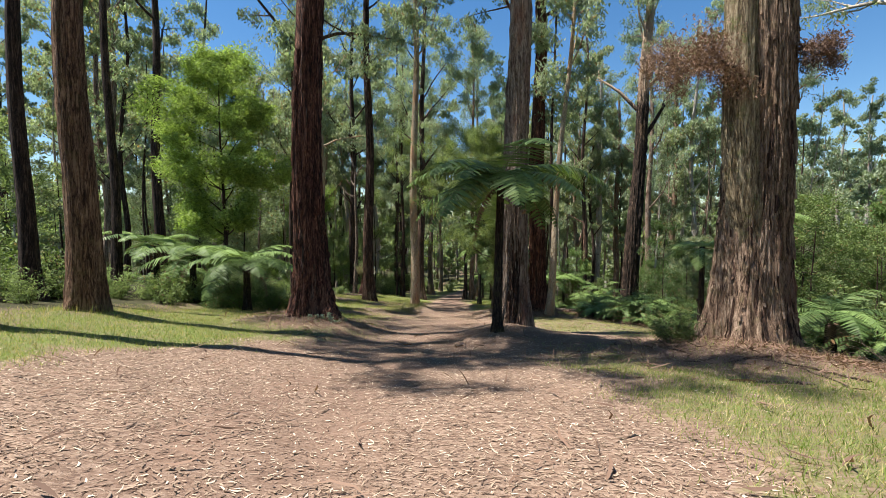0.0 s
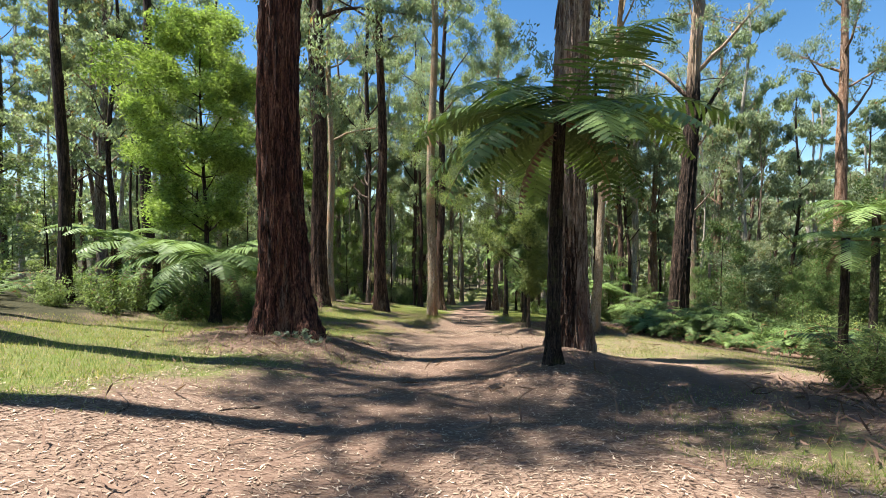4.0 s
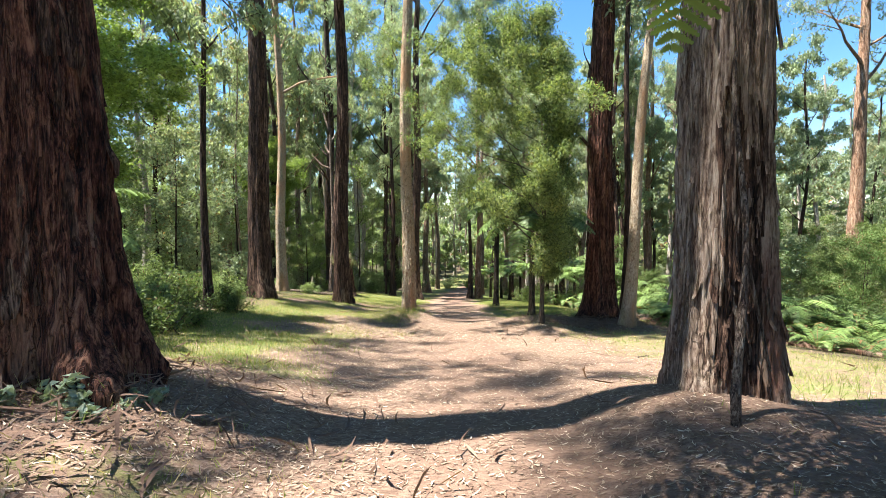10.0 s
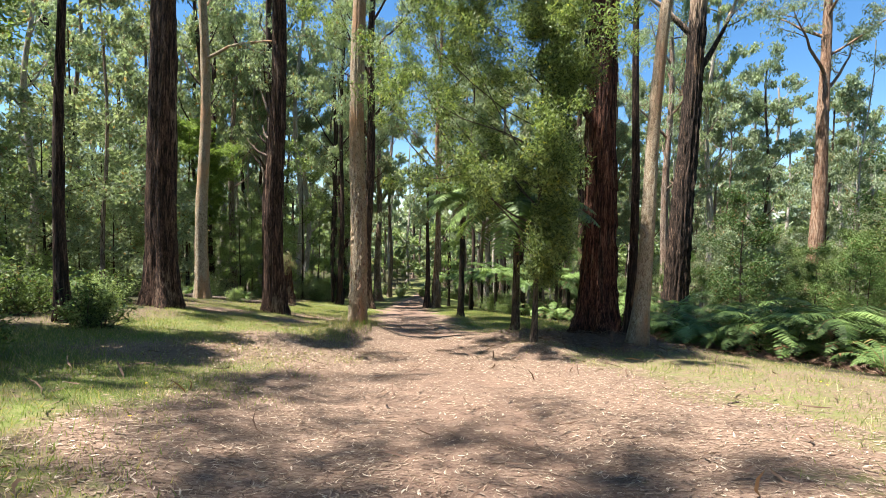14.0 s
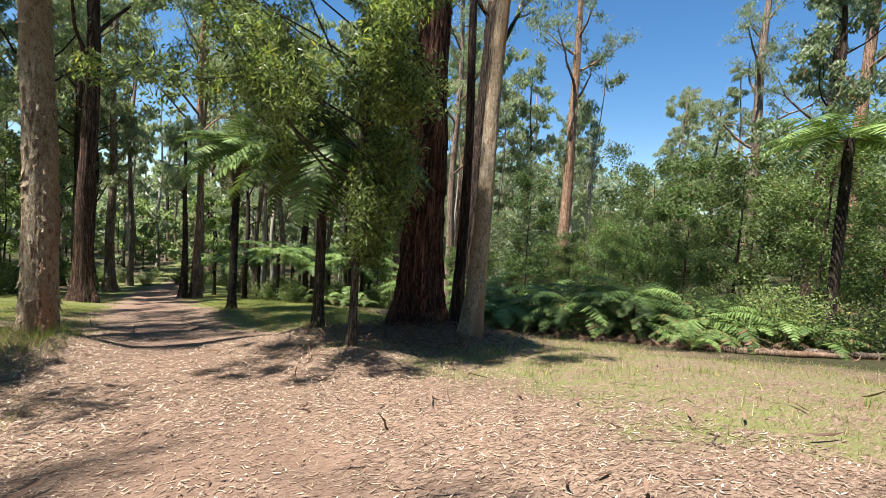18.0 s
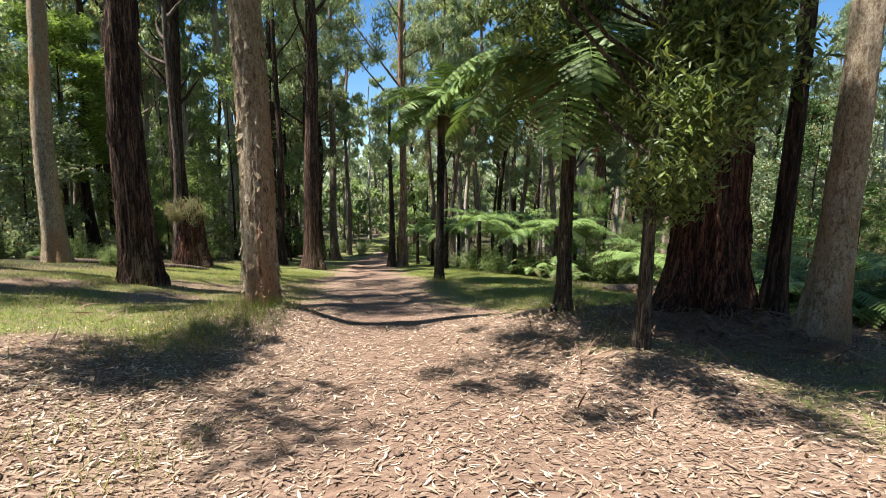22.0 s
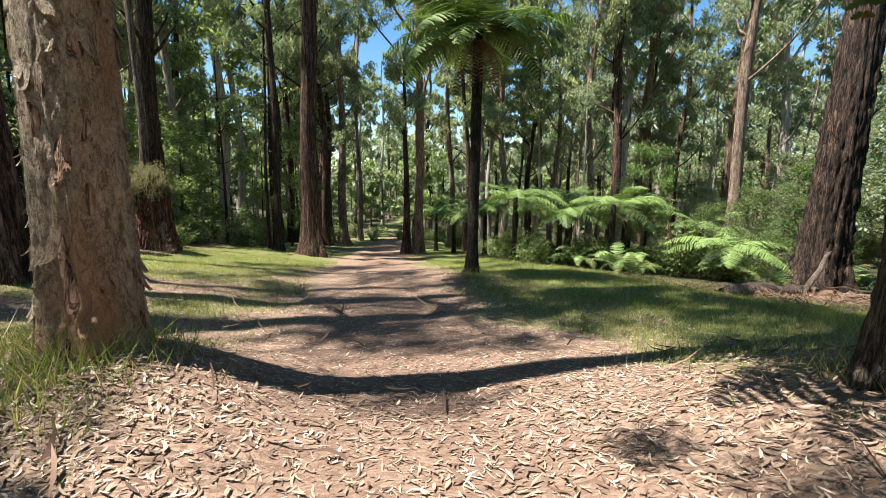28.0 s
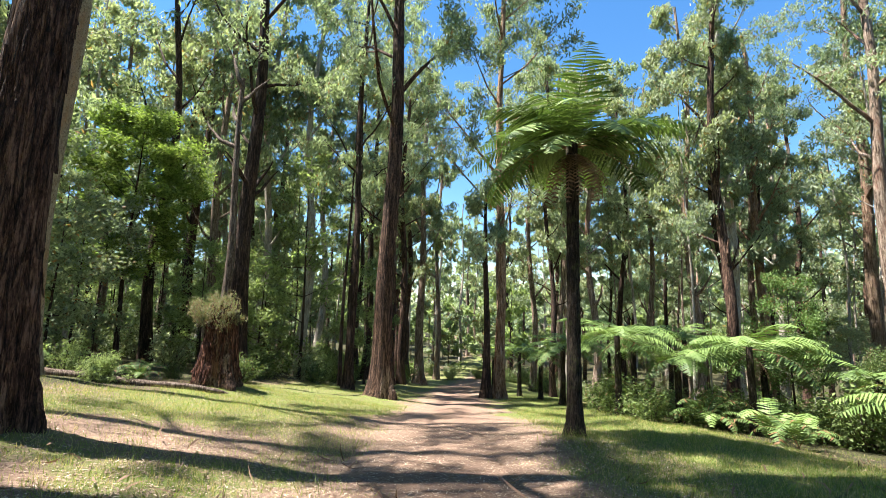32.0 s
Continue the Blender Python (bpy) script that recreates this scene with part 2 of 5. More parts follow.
def ground_material():
    m, n, l, b = material("forest_floor")
    tc = n.new("ShaderNodeTexCoord").outputs["Object"]
    at = n.new("ShaderNodeAttribute")
    at.attribute_name = "cover"
    sep = n.new("ShaderNodeSeparateColor")
    l.new(at.outputs["Color"], sep.inputs[0])
    grass, bare, deep = sep.outputs[0], sep.outputs[1], sep.outputs[2]
    n1 = noise_node(n, l, tc, 38, 5, 0.7)
    n2 = noise_node(n, l, tc, 1.3, 5, 0.65)
    n3 = noise_node(n, l, tc, 9.0, 4, 0.65)
    def leaf_cells(turn, scale):
        mp = n.new("ShaderNodeMapping")
        mp.inputs["Rotation"].default_value = (0, 0, turn)
        mp.inputs["Scale"].default_value = scale
        l.new(tc, mp.inputs["Vector"])
        wv = n.new("ShaderNodeVectorMath")
        wv.operation = "ADD"
        ns = n.new("ShaderNodeTexNoise")
        ns.inputs["Scale"].default_value = 3.0
        l.new(tc, ns.inputs["Vector"])
        sc = n.new("ShaderNodeVectorMath")
        sc.operation = "SCALE"
        sc.inputs["Scale"].default_value = 4.0
        l.new(ns.outputs["Color"], sc.inputs[0])
        l.new(mp.outputs[0], wv.inputs[0])
        l.new(sc.outputs[0], wv.inputs[1])
        v = n.new("ShaderNodeTexVoronoi")
        v.inputs["Scale"].default_value = 1.0
        l.new(wv.outputs[0], v.inputs["Vector"])
        c = n.new("ShaderNodeSeparateColor")
        l.new(v.outputs["Color"], c.inputs[0])
        return c.outputs[0], v.outputs["Distance"]

    ca, da = leaf_cells(0.6, (13, 42, 1))
    cb, db = leaf_cells(-0.8, (14, 45, 1))
    pick = fmath(n, l, "GREATER_THAN", noise_node(n, l, tc, 14, 2), 0.5)
    pm = n.new("ShaderNodeMix")
    l.new(pick, pm.inputs[0])
    l.new(ca, pm.inputs[2])
    l.new(cb, pm.inputs[3])
    cells = pm.outputs[0]
    pd = n.new("ShaderNodeMix")
    l.new(pick, pd.inputs[0])
    l.new(da, pd.inputs[2])
    l.new(db, pd.inputs[3])
    celld = pd.outputs[0]
    lit = ramp(n, [(0.0, (0.09, 0.054, 0.038)), (0.4, (0.20, 0.132, 0.095)), (0.8, (0.31, 0.222, 0.165)), (1.0, (0.40, 0.31, 0.24))])
    l.new(fmath(n, l, "ADD", fmath(n, l, "MULTIPLY", cells, 0.7), fmath(n, l, "MULTIPLY", n1, 0.3)), lit.inputs[0])
    dirt = ramp(n, [(0.3, (0.11, 0.066, 0.047)), (0.55, (0.19, 0.122, 0.09)), (0.75, (0.28, 0.2, 0.152))])
    l.new(fmath(n, l, "ADD", fmath(n, l, "MULTIPLY", n3, 0.55), fmath(n, l, "MULTIPLY", n1, 0.45)), dirt.inputs[0])
    gr = ramp(n, [(0.32, (0.06, 0.08, 0.02)), (0.5, (0.115, 0.15, 0.036)), (0.68, (0.25, 0.215, 0.11))])
    l.new(fmath(n, l, "ADD", fmath(n, l, "MULTIPLY", n3, 0.5), fmath(n, l, "MULTIPLY", n1, 0.5)), gr.inputs[0])
    # forest floor under the scrub, its shade put into the near-black tones
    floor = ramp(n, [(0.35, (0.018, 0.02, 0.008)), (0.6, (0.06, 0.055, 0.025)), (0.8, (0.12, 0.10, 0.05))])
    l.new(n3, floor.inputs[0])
    fb = fmath(n, l, "ADD", bare, fmath(n, l, "MULTIPLY", fmath(n, l, "SUBTRACT", n2, 0.5), 1.8), True)
    col = mixc(n, l, fb, lit.outputs[0], dirt.outputs[0])
    fg = fmath(n, l, "ADD", grass, fmath(n, l, "ADD", fmath(n, l, "MULTIPLY", fmath(n, l, "SUBTRACT", n3, 0.55), 1.6), fmath(n, l, "MULTIPLY", fmath(n, l, "SUBTRACT", n2, 0.5), 1.2)))
    fg = fmath(n, l, "MULTIPLY", fmath(n, l, "SUBTRACT", fg, 0.45), 1.9, True)
    col = mixc(n, l, fg, col, gr.outputs[0])
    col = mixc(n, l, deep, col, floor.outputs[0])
    var = ramp(n, [(0.3, (0.82, 0.8, 0.8)), (0.7, (1.12, 1.1, 1.08))])
    l.new(n2, var.inputs[0])
    col = mixc(n, l, 1.0, col, var.outputs[0], "MULTIPLY")
    l.new(col, b.inputs["Base Color"])
    b.inputs["Roughness"].default_value = 0.9
    b.inputs["Specular IOR Level"].default_value = 0.2
    bump = n.new("ShaderNodeBump")
    bump.inputs["Strength"].default_value = 0.7
    bump.inputs["Distance"].default_value = 0.03
    l.new(fmath(n, l, "ADD", n1, fmath(n, l, "MULTIPLY", celld, -0.6)), bump.inputs["Height"])
    l.new(bump.outputs[0], b.inputs["Normal"])
    return m


M_GROUND = ground_material()

# ---- lie of the land ----
MOUNDS = [  # x, y, height, radius: raised soil round the feet of trees
    (-4.65, 15.95, 0.42, 2.0), (2.3, 16.2, 0.42, 1.7), (1.6, 13.2, 0.34, 1.1), (7.5, 11.3, 0.35, 2.4), (-9.9, 12.4, 0.2, 1.5),
    (-2.05, 32.8, 0.58, 1.3), (3.4, 28.65, 0.24, 1.2), (3.5, 31.2, 0.42, 1.4), (3.45, 42.4, 0.16, 1.3), (6.5, 31.3, 0.35, 1.9),
    (-6.25, 37.95, 0.14, 1.6), (-2.7, 54.2, 0.2, 1.5), (-8.6, 49.4, 0.2, 1.8),
]


def path_mid(y):
    """Where the middle of the track runs."""
    y = np.asarray(y, float)
    return 0.35 + 0.00095 * np.clip(y - 30, 0, 90) ** 2 - 0.5 * np.exp(-((y - 14) / 7) ** 2) - 2.2 / (1 + np.exp(np.clip((y - 9.5) / 1.2, -40, 40)))


def path_half(y):
    """Half the width of the trodden ground: wide at the start, a neck between two big trees, wide again, then a lane."""
    y = np.asarray(y, float)
    return (1.65 - 0.45 / (1 + np.exp(np.clip((48 - y) / 4, -40, 40))) + 2.6 / (1 + np.exp(np.clip((y - 9) / 1.4, -40, 40))) + 1.3 * np.exp(-((y - 23.0) / 4.6) ** 2)) * np.clip((96 - y) / 8, -6, 1)


def land(x, y):
    """Height of the ground: a steady fall along the track, a rise to one side, a gully to the other."""
    x, y = np.asarray(x, float), np.asarray(y, float)
    ye = np.where(y > 120, 120 + 60 * np.tanh((y - 120) / 60), np.where(y < -20, -20 + 40 * np.tanh((y + 20) / 40), y))
    yf = np.clip(ye - 28, 0, None)
    z = -0.15 * np.minimum(ye, 28) - 0.125 * np.minimum(yf, 55) - 2.0 * (1 - np.exp(-np.clip(yf - 55, 0, None) / 16))
    s = np.clip(-1.3 - x, 0, 30)
    z = z + 0.1 * s * (1 - np.exp(-(s / 1.0) ** 2)) + 0.3 * np.exp(-(((x + 12) / 5) ** 2 + ((y - 38) / 8) ** 2))
    g = np.clip(x - 6.5, 0, 22)
    z = z - 0.09 * g * (1 - np.exp(-(g / 2) ** 2))
    z = z + 0.10 * np.clip(x - 55, 0, 200) + 9 / (1 + np.exp(np.clip((105 - x) / 14, -40, 40)))
    for mx, my, mh, mr in MOUNDS:
        z = z + mh * np.exp(-(((x - mx) ** 2 + (y - my) ** 2) / mr**2))
    z = z + 0.035 * np.sin(1.7 * x + 0.6 * y) * np.sin(0.9 * y - 0.5 * x) + 0.015 * np.sin(4.1 * x + 1.3) * np.sin(3.7 * y + 0.7 * x)
    rut = np.exp(-((np.abs(x - path_mid(y)) - 0.75) / 0.3) ** 2)
    return z - 0.03 * rut


def cover(x, y):
    """Shares of grass, bare earth and forest floor with shade painted into its dark colour, at a place."""
    x, y = np.asarray(x, float), np.asarray(y, float)
    d = np.abs(x - path_mid(y)) - path_half(y)
    wob = 0.35 * np.sin(1.9 * y + 0.8 * x) + 0.25 * np.sin(0.7 * y - 2.3 * x) + 0.5 * np.sin(0.53 * y + 1.1 * np.sin(0.9 * y)) + 0.3 * np.sin(3.1 * y + 2.0 * x)
    left = x < path_mid(y)
    grass = np.clip((d + wob * 0.8) / np.where(left, 1.6, 1.4), 0, 1) * np.where(left, 1.0, 0.85 + 0.3 * np.clip((y - 32) / 4, 0, 1) - 0.1 * np.exp(-(((y - 24) / 6.5) ** 4)))
    # where the scrub's shade is painted into the floor colour
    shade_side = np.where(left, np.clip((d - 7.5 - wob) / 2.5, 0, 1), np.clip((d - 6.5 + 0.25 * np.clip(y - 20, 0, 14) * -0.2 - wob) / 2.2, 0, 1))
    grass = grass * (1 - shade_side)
    for tx, ty, rr in ((-4.75, 16.3, 2.4), (2.3, 15.2, 2.4), (7.5, 11.0, 3.0), (6.4, 30.9, 2.2), (4.2, 14.5, 2.8), (-5.0, 36.0, 1.0), (-2.4, 35.8, 0.8), (-4.2, 39.6, 1.6), (-8.2, 36.6, 1.2), (-6.2, 39.2, 1.1), (-5.4, 26.5, 1.8), (-3.4, 28.6, 2.0), (-4.6, 30.2, 1.2)):
        grass = grass * (1 - 0.9 * np.exp(-(((x - tx) ** 2 + (y - ty) ** 2) / rr**2) ** 2))
    bare = np.clip(0.62 - np.abs(np.abs(x - path_mid(y)) - 0.45) / 1.7, 0, 1)
    for tx, ty, rr in ((-4.2, 14.0, 2.2), (2.3, 14.6, 1.8), (4.5, 12.5, 2.2), (6.0, 29.6, 2.0)):
        bare = np.clip(bare + 0.7 * np.exp(-((x - tx) ** 2 + (y - ty) ** 2) / rr**2), 0, 1)
    return grass, bare, shade_side


# ---- mesh helpers ----
def mesh_from(name, verts, faces, mats, smooth=False, index=None):
    """One mesh from an array of vertices and arrays of faces with the same number of corners each."""
    me = bpy.data.meshes.new(name)
    verts = np.asarray(verts, np.float32).reshape(-1, 3)
    faces = [np.asarray(f, np.int32) for f in faces if len(f)]
    loops = np.concatenate([f.ravel() for f in faces])
    totals = np.concatenate([np.full(len(f), f.shape[1], np.int32) for f in faces])
    starts = np.concatenate([[0], np.cumsum(totals)[:-1]]).astype(np.int32)
    me.vertices.add(len(verts))
    me.vertices.foreach_set("co", verts.ravel())
    me.loops.add(len(loops))
    me.loops.foreach_set("vertex_index", loops)
    me.polygons.add(len(totals))
    me.polygons.foreach_set("loop_start", starts)
    me.polygons.foreach_set("loop_total", totals)
    if index is not None:
        me.polygons.foreach_set("material_index", np.asarray(index, np.int32))
    me.polygons.foreach_set("use_smooth", np.full(len(totals), smooth, bool))
    for mt in mats if isinstance(mats, (list, tuple)) else [mats]:
        me.materials.append(mt)
    me.update(calc_edges=True)
    return me


def part(name, me, parent, label=""):
    ob = new(name, me)
    ob.parent = parent
    if label:
        ob["label"] = label
    return ob


def tube(points, radii, segs=8, ridge=0.0, rng=None):
    """A tapering tube along points: vertices and quads, closed at the thin end."""
    p = np.asarray(points, float)
    r = np.asarray(radii, float)
    t = np.gradient(p, axis=0)
    t /= np.linalg.norm(t, axis=1, keepdims=True) + 1e-9
    ref = np.where(np.abs(t[:, 2:3]) > 0.9, np.array([[1.0, 0, 0]]), np.array([[0, 0, 1.0]]))
    u = np.cross(t, ref)
    u /= np.linalg.norm(u, axis=1, keepdims=True) + 1e-9
    w = np.cross(t, u)
    a = np.linspace(0, 2 * np.pi, segs, endpoint=False)
    k = np.ones((len(p), segs))
    if ridge and rng is not None:
        k += ridge * rng.standard_normal((len(p), segs))
    v = p[:, None] + (r[:, None] * k)[..., None] * (np.cos(a)[None, :, None] * u[:, None] + np.sin(a)[None, :, None] * w[:, None])
    i = np.arange(len(p) - 1)[:, None] * segs
    j = np.arange(segs)[None]
    q = np.stack([i + j, i + (j + 1) % segs, i + segs + (j + 1) % segs, i + segs + j], -1).reshape(-1, 4)
    return v.reshape(-1, 3), q


def join(pieces):
    """Several (vertices, faces) into one."""
    vs, fs, base = [], [], 0
    for v, f in pieces:
        vs.append(v)
        fs.append(np.asarray(f) + base)
        base += len(v)
    return np.concatenate(vs), np.concatenate(fs)


def trunk_shape(height, r, flare=0.5, lean=(0, 0), wob=0.1, seed=0, segs=40, rings=70, rough=0.05, top=0.3, low=-0.7, flare_h=0.8):
    """A tapered trunk with a flared, lobed foot and long bark ridges."""
    rng = np.random.default_rng(seed)
    s = np.linspace(0, 1, rings) ** 1.5
    z = low + (height - low) * s
    a = np.linspace(0, 2 * np.pi, segs, endpoint=False)
    zc = np.clip(z, 0, None)
    base = r * (1 - (1 - top) * (zc / height) ** 0.9) + r * flare * np.exp(-zc / flare_h) + 0.25 * r * flare * np.exp(-zc / (flare_h * 3.2))
    rad = np.repeat(base[:, None], segs, 1)
    A, Z = np.meshgrid(a, z)
    lobes = sum(np.cos(k * A + rng.uniform(0, 6.3)) * w for k, w in ((3, 0.10), (5, 0.12), (7, 0.08)))
    rad *= 1 + lobes * (0.25 + 1.3 * np.exp(-np.clip(Z, 0, None) / (flare_h * 1.2))) * min(1.0, 1.2 * flare + 0.25)
    if rough:
        ridges = np.zeros_like(A)
        for k in (9, 13, 17, 22, 27):
            if k * 2.2 > segs:
                continue
            ridges += np.abs(np.sin(0.5 * k * A + rng.uniform(0, 6.3) + 0.9 * np.sin(Z * rng.uniform(0.3, 0.9) + rng.uniform(0, 6.3)))) * rng.uniform(0.6, 1.2)
        ridges -= ridges.mean()
        rad += rough * r * ridges * 0.55 + rough * r * 0.45 * rng.standard_normal(A.shape)
    cx = lean[0] * zc + wob * np.sin(zc * 0.33 + rng.uniform(0, 6.3)) * np.clip(zc / 6, 0, 1)
    cy = lean[1] * zc + wob * np.sin(zc * 0.27 + rng.uniform(0, 6.3)) * np.clip(zc / 6, 0, 1)
    v = np.stack([cx[:, None] + rad * np.cos(A), cy[:, None] + rad * np.sin(A), Z], -1)
    i = np.arange(rings - 1)[:, None] * segs
    j = np.arange(segs)[None]
    q = np.stack([i + j, i + (j + 1) % segs, i + segs + (j + 1) % segs, i + segs + j], -1).reshape(-1, 4)
    mid = np.stack([cx, cy, z], -1)
    return v.reshape(-1, 3), q, mid, base


def bark_strips(v, segs, count, z_range, length, width, lift, seed, facing=None, curl=0.3):
    """Long flakes of bark lying on a trunk's surface, proud along the middle, some loose at the lower end."""
    rng = np.random.default_rng(seed)
    g = v.reshape(-1, segs, 3)
    zr = g[:, 0, 2]
    pieces = []
    n = 8
    f = np.array([[3 * i + j, 3 * i + j + 1, 3 * i + j + 4, 3 * i + j + 3] for i in range(n - 1) for j in (0, 1)])
    for _ in range(count):
        z0 = z_range[0] + (z_range[1] - z_range[0]) * rng.random() ** 1.3
        a0 = rng.uniform(0, 2 * math.pi) if facing is None else rng.normal(facing[0], facing[1])
        ln, wd, up = rng.uniform(*length), rng.uniform(*width), lift * rng.uniform(0.5, 1.4)
        t = np.linspace(0, 1, n)
        z = z0 + ln * t
        ri = np.clip(np.interp(z, zr, np.arange(len(zr))), 0, len(zr) - 1.01)
        loose = 0.05 * (1 - t) ** 3 * (rng.random() < curl)
        bow = rng.uniform(-0.04, 0.04) * np.sin(t * 3)
        rows = []
        for e in (-1, 0, 1):
            i0 = ri.astype(int)
            mid = g[i0].mean(1) * (1 - (ri - i0))[:, None] + g[i0 + 1].mean(1) * (ri - i0)[:, None]
            r0 = np.linalg.norm((g[i0, 0] - g[i0].mean(1))[:, :2], axis=1)
            ang = a0 + (bow + e * 0.5 * wd * np.sin(np.pi * (0.08 + 0.84 * t)) ** 0.5) / np.maximum(r0, 0.1)
            si = (ang / (2 * math.pi) * segs) % segs
            s0 = si.astype(int) % segs
            s1 = (s0 + 1) % segs
            fs, fr = (si - si.astype(int))[:, None], (ri - i0)[:, None]
            p = (g[i0, s0] * (1 - fs) + g[i0, s1] * fs) * (1 - fr) + (g[i0 + 1, s0] * (1 - fs) + g[i0 + 1, s1] * fs) * fr
            out = p - mid
            out[:, 2] = 0
            out /= np.linalg.norm(out, axis=1, keepdims=True) + 1e-9
            rows.append(p + out * ((up if e == 0 else -0.006 + 0.4 * up * rng.random()) + loose)[:, None])
        pieces.append((np.stack(rows, 1).reshape(-1, 3), f))
    return join(pieces)


def leaf_cards(centres, axis, normal, length, width):
    """Pointed leaves with a fold along the middle: vertices and faces."""
    n = len(centres)
    axis = axis / (np.linalg.norm(axis, axis=1, keepdims=True) + 1e-9)
    side = np.cross(axis, normal)
    side /= np.linalg.norm(side, axis=1, keepdims=True) + 1e-9
    up = np.cross(side, axis)
    L, W = length[:, None], width[:, None]
    v = np.stack([centres - axis * L * 0.5, centres + side * W * 0.5 + up * W * 0.2, centres + axis * L * 0.5, centres - side * W * 0.5 + up * W * 0.2], 1)
    return v.reshape(-1, 3), np.arange(4 * n).reshape(n, 4)


def clumps(tips, rng, per, radius, length, width, droop=0.6, flat=1.0, sag=0.35):
    """Leaves round the ends of twigs, hanging or in flat sprays."""
    tips = np.asarray(tips, float)
    n = len(tips) * per
    c = np.repeat(tips, per, 0)
    off = rng.standard_normal((n, 3))
    off /= np.linalg.norm(off, axis=1, keepdims=True)
    off *= (rng.random((n, 1)) ** 0.5) * np.repeat(radius * rng.uniform(0.55, 1.25, len(tips)), per)[:, None]
    off[:, 2] *= flat
    off[:, 2] -= sag * radius
    ax = rng.standard_normal((n, 3))
    ax[:, 2] *= 0.5
    ax /= np.linalg.norm(ax, axis=1, keepdims=True)
    ax[:, 2] -= droop * 1.6
    nr = rng.standard_normal((n, 3)) + np.array([0, 0, 0.9 * (1 - droop)])
    return leaf_cards(c + off, ax, nr, length * rng.uniform(0.6, 1.3, n), width * rng.uniform(0.6, 1.3, n))


def limb_line(start, azim, elev, length, r0, rng, n=8, curl=0.5, wander=0.12):
    """The line of a limb: it sets out, bends up and wanders."""
    d = np.array([math.cos(azim) * math.cos(elev), math.sin(azim) * math.cos(elev), math.sin(elev)])
    p = [np.asarray(start, float)]
    for _ in range(n - 1):
        d = d + rng.standard_normal(3) * wander + np.array([0, 0, curl / n])
        d /= np.linalg.norm(d)
        p.append(p[-1] + d * length / (n - 1))
    return np.array(p), r0 * np.linspace(1, 0.16, n) ** 0.9


def gum_tree(x, y, bark_mat, height=34.0, dia=1.0, leaf=None, seed=0, lean=(0, 0), flare=0.5, crown_from=0.45, limbs=9, spread=0.16, per=44, leaf_len=0.34,
             leaf_wid=0.1, rad=0.8, segs=40, rings=70, rough=0.05, wob=0.12, label="", group="", bare=0, flare_h=0.8, joined=False, top=0.3, name="gum_tree", strips=()):
    """A tall eucalypt: trunk, limbs that fork, and leaves in loose hanging clumps."""
    rng = np.random.default_rng(seed + 1000)
    leaf = leaf or M_GUM
    root = new(name)
    root.location = (x, y, float(land(x, y)))
    v, q, mid, base = trunk_shape(height, dia / 2, flare, lean, wob, seed, segs, rings, rough, top, flare_h=flare_h)
    part("trunk", mesh_from("trunk", v, [q], bark_mat, True), root)
    for k, (mat, count, zs, ln, wd, lift, facing) in enumerate(strips):
        sv, sq = bark_strips(v, segs, count, zs, ln, wd, lift, seed + 10 * k, facing)
        tagged(part("loose_bark", mesh_from("loose_bark", sv, [sq], mat, True), root), kind="stuff")
    tips, limb_meshes = [], []
    az = rng.uniform(0, 6.3)
    for i in range(limbs + bare):
        f = rng.uniform(0.25, crown_from) if i >= limbs else crown_from + (0.98 - crown_from) * (i + rng.uniform(0.2, 0.8)) / limbs
        h = f * height
        k = int(np.argmin(np.abs(mid[:, 2] - h)))
        az += 2.4 + rng.uniform(-0.5, 0.5)
        ln = height * spread * rng.uniform(0.7, 1.25) * (1.15 - 0.5 * max(0, (f - crown_from) / (1 - crown_from)))
        if i >= limbs:
            ln *= 0.5
        pts, rr = limb_line(mid[k], az, rng.uniform(0.35, 0.95), ln, base[k] * rng.uniform(0.32, 0.5), rng, 8, 0.6)
        pieces = [tube(pts, rr, 6)]
        if i < limbs:
            tips += [pts[-1], pts[-2]]
            for b in range(5):
                j = int(rng.integers(3, 8))
                sp, sr = limb_line(pts[j], rng.uniform(0, 6.3), rng.uniform(-0.2, 0.9), ln * rng.uniform(0.25, 0.5), rr[j] * 0.6, rng, 5, 0.2, 0.2)
                if not joined or b < 2:
                    pieces.append(tube(sp, sr, 3 if joined else 4))
                tips += [sp[-1], sp[-2], sp[2]]
        limb_meshes.append(join(pieces))
    if joined and limb_meshes:
        limb_meshes = [join(limb_meshes)]
    for vq in limb_meshes:
        tagged(part("branchwork" if joined else "limb", mesh_from("limb", vq[0], [vq[1]], bark_mat, True), root), kind="stuff" if joined else "")
    v, q = clumps(tips, rng, per, rad, leaf_len, leaf_wid, 0.65, 0.8)
    part("crown", mesh_from("crown", v, [q], leaf), root)
    return tagged(root, label, "tree", group)


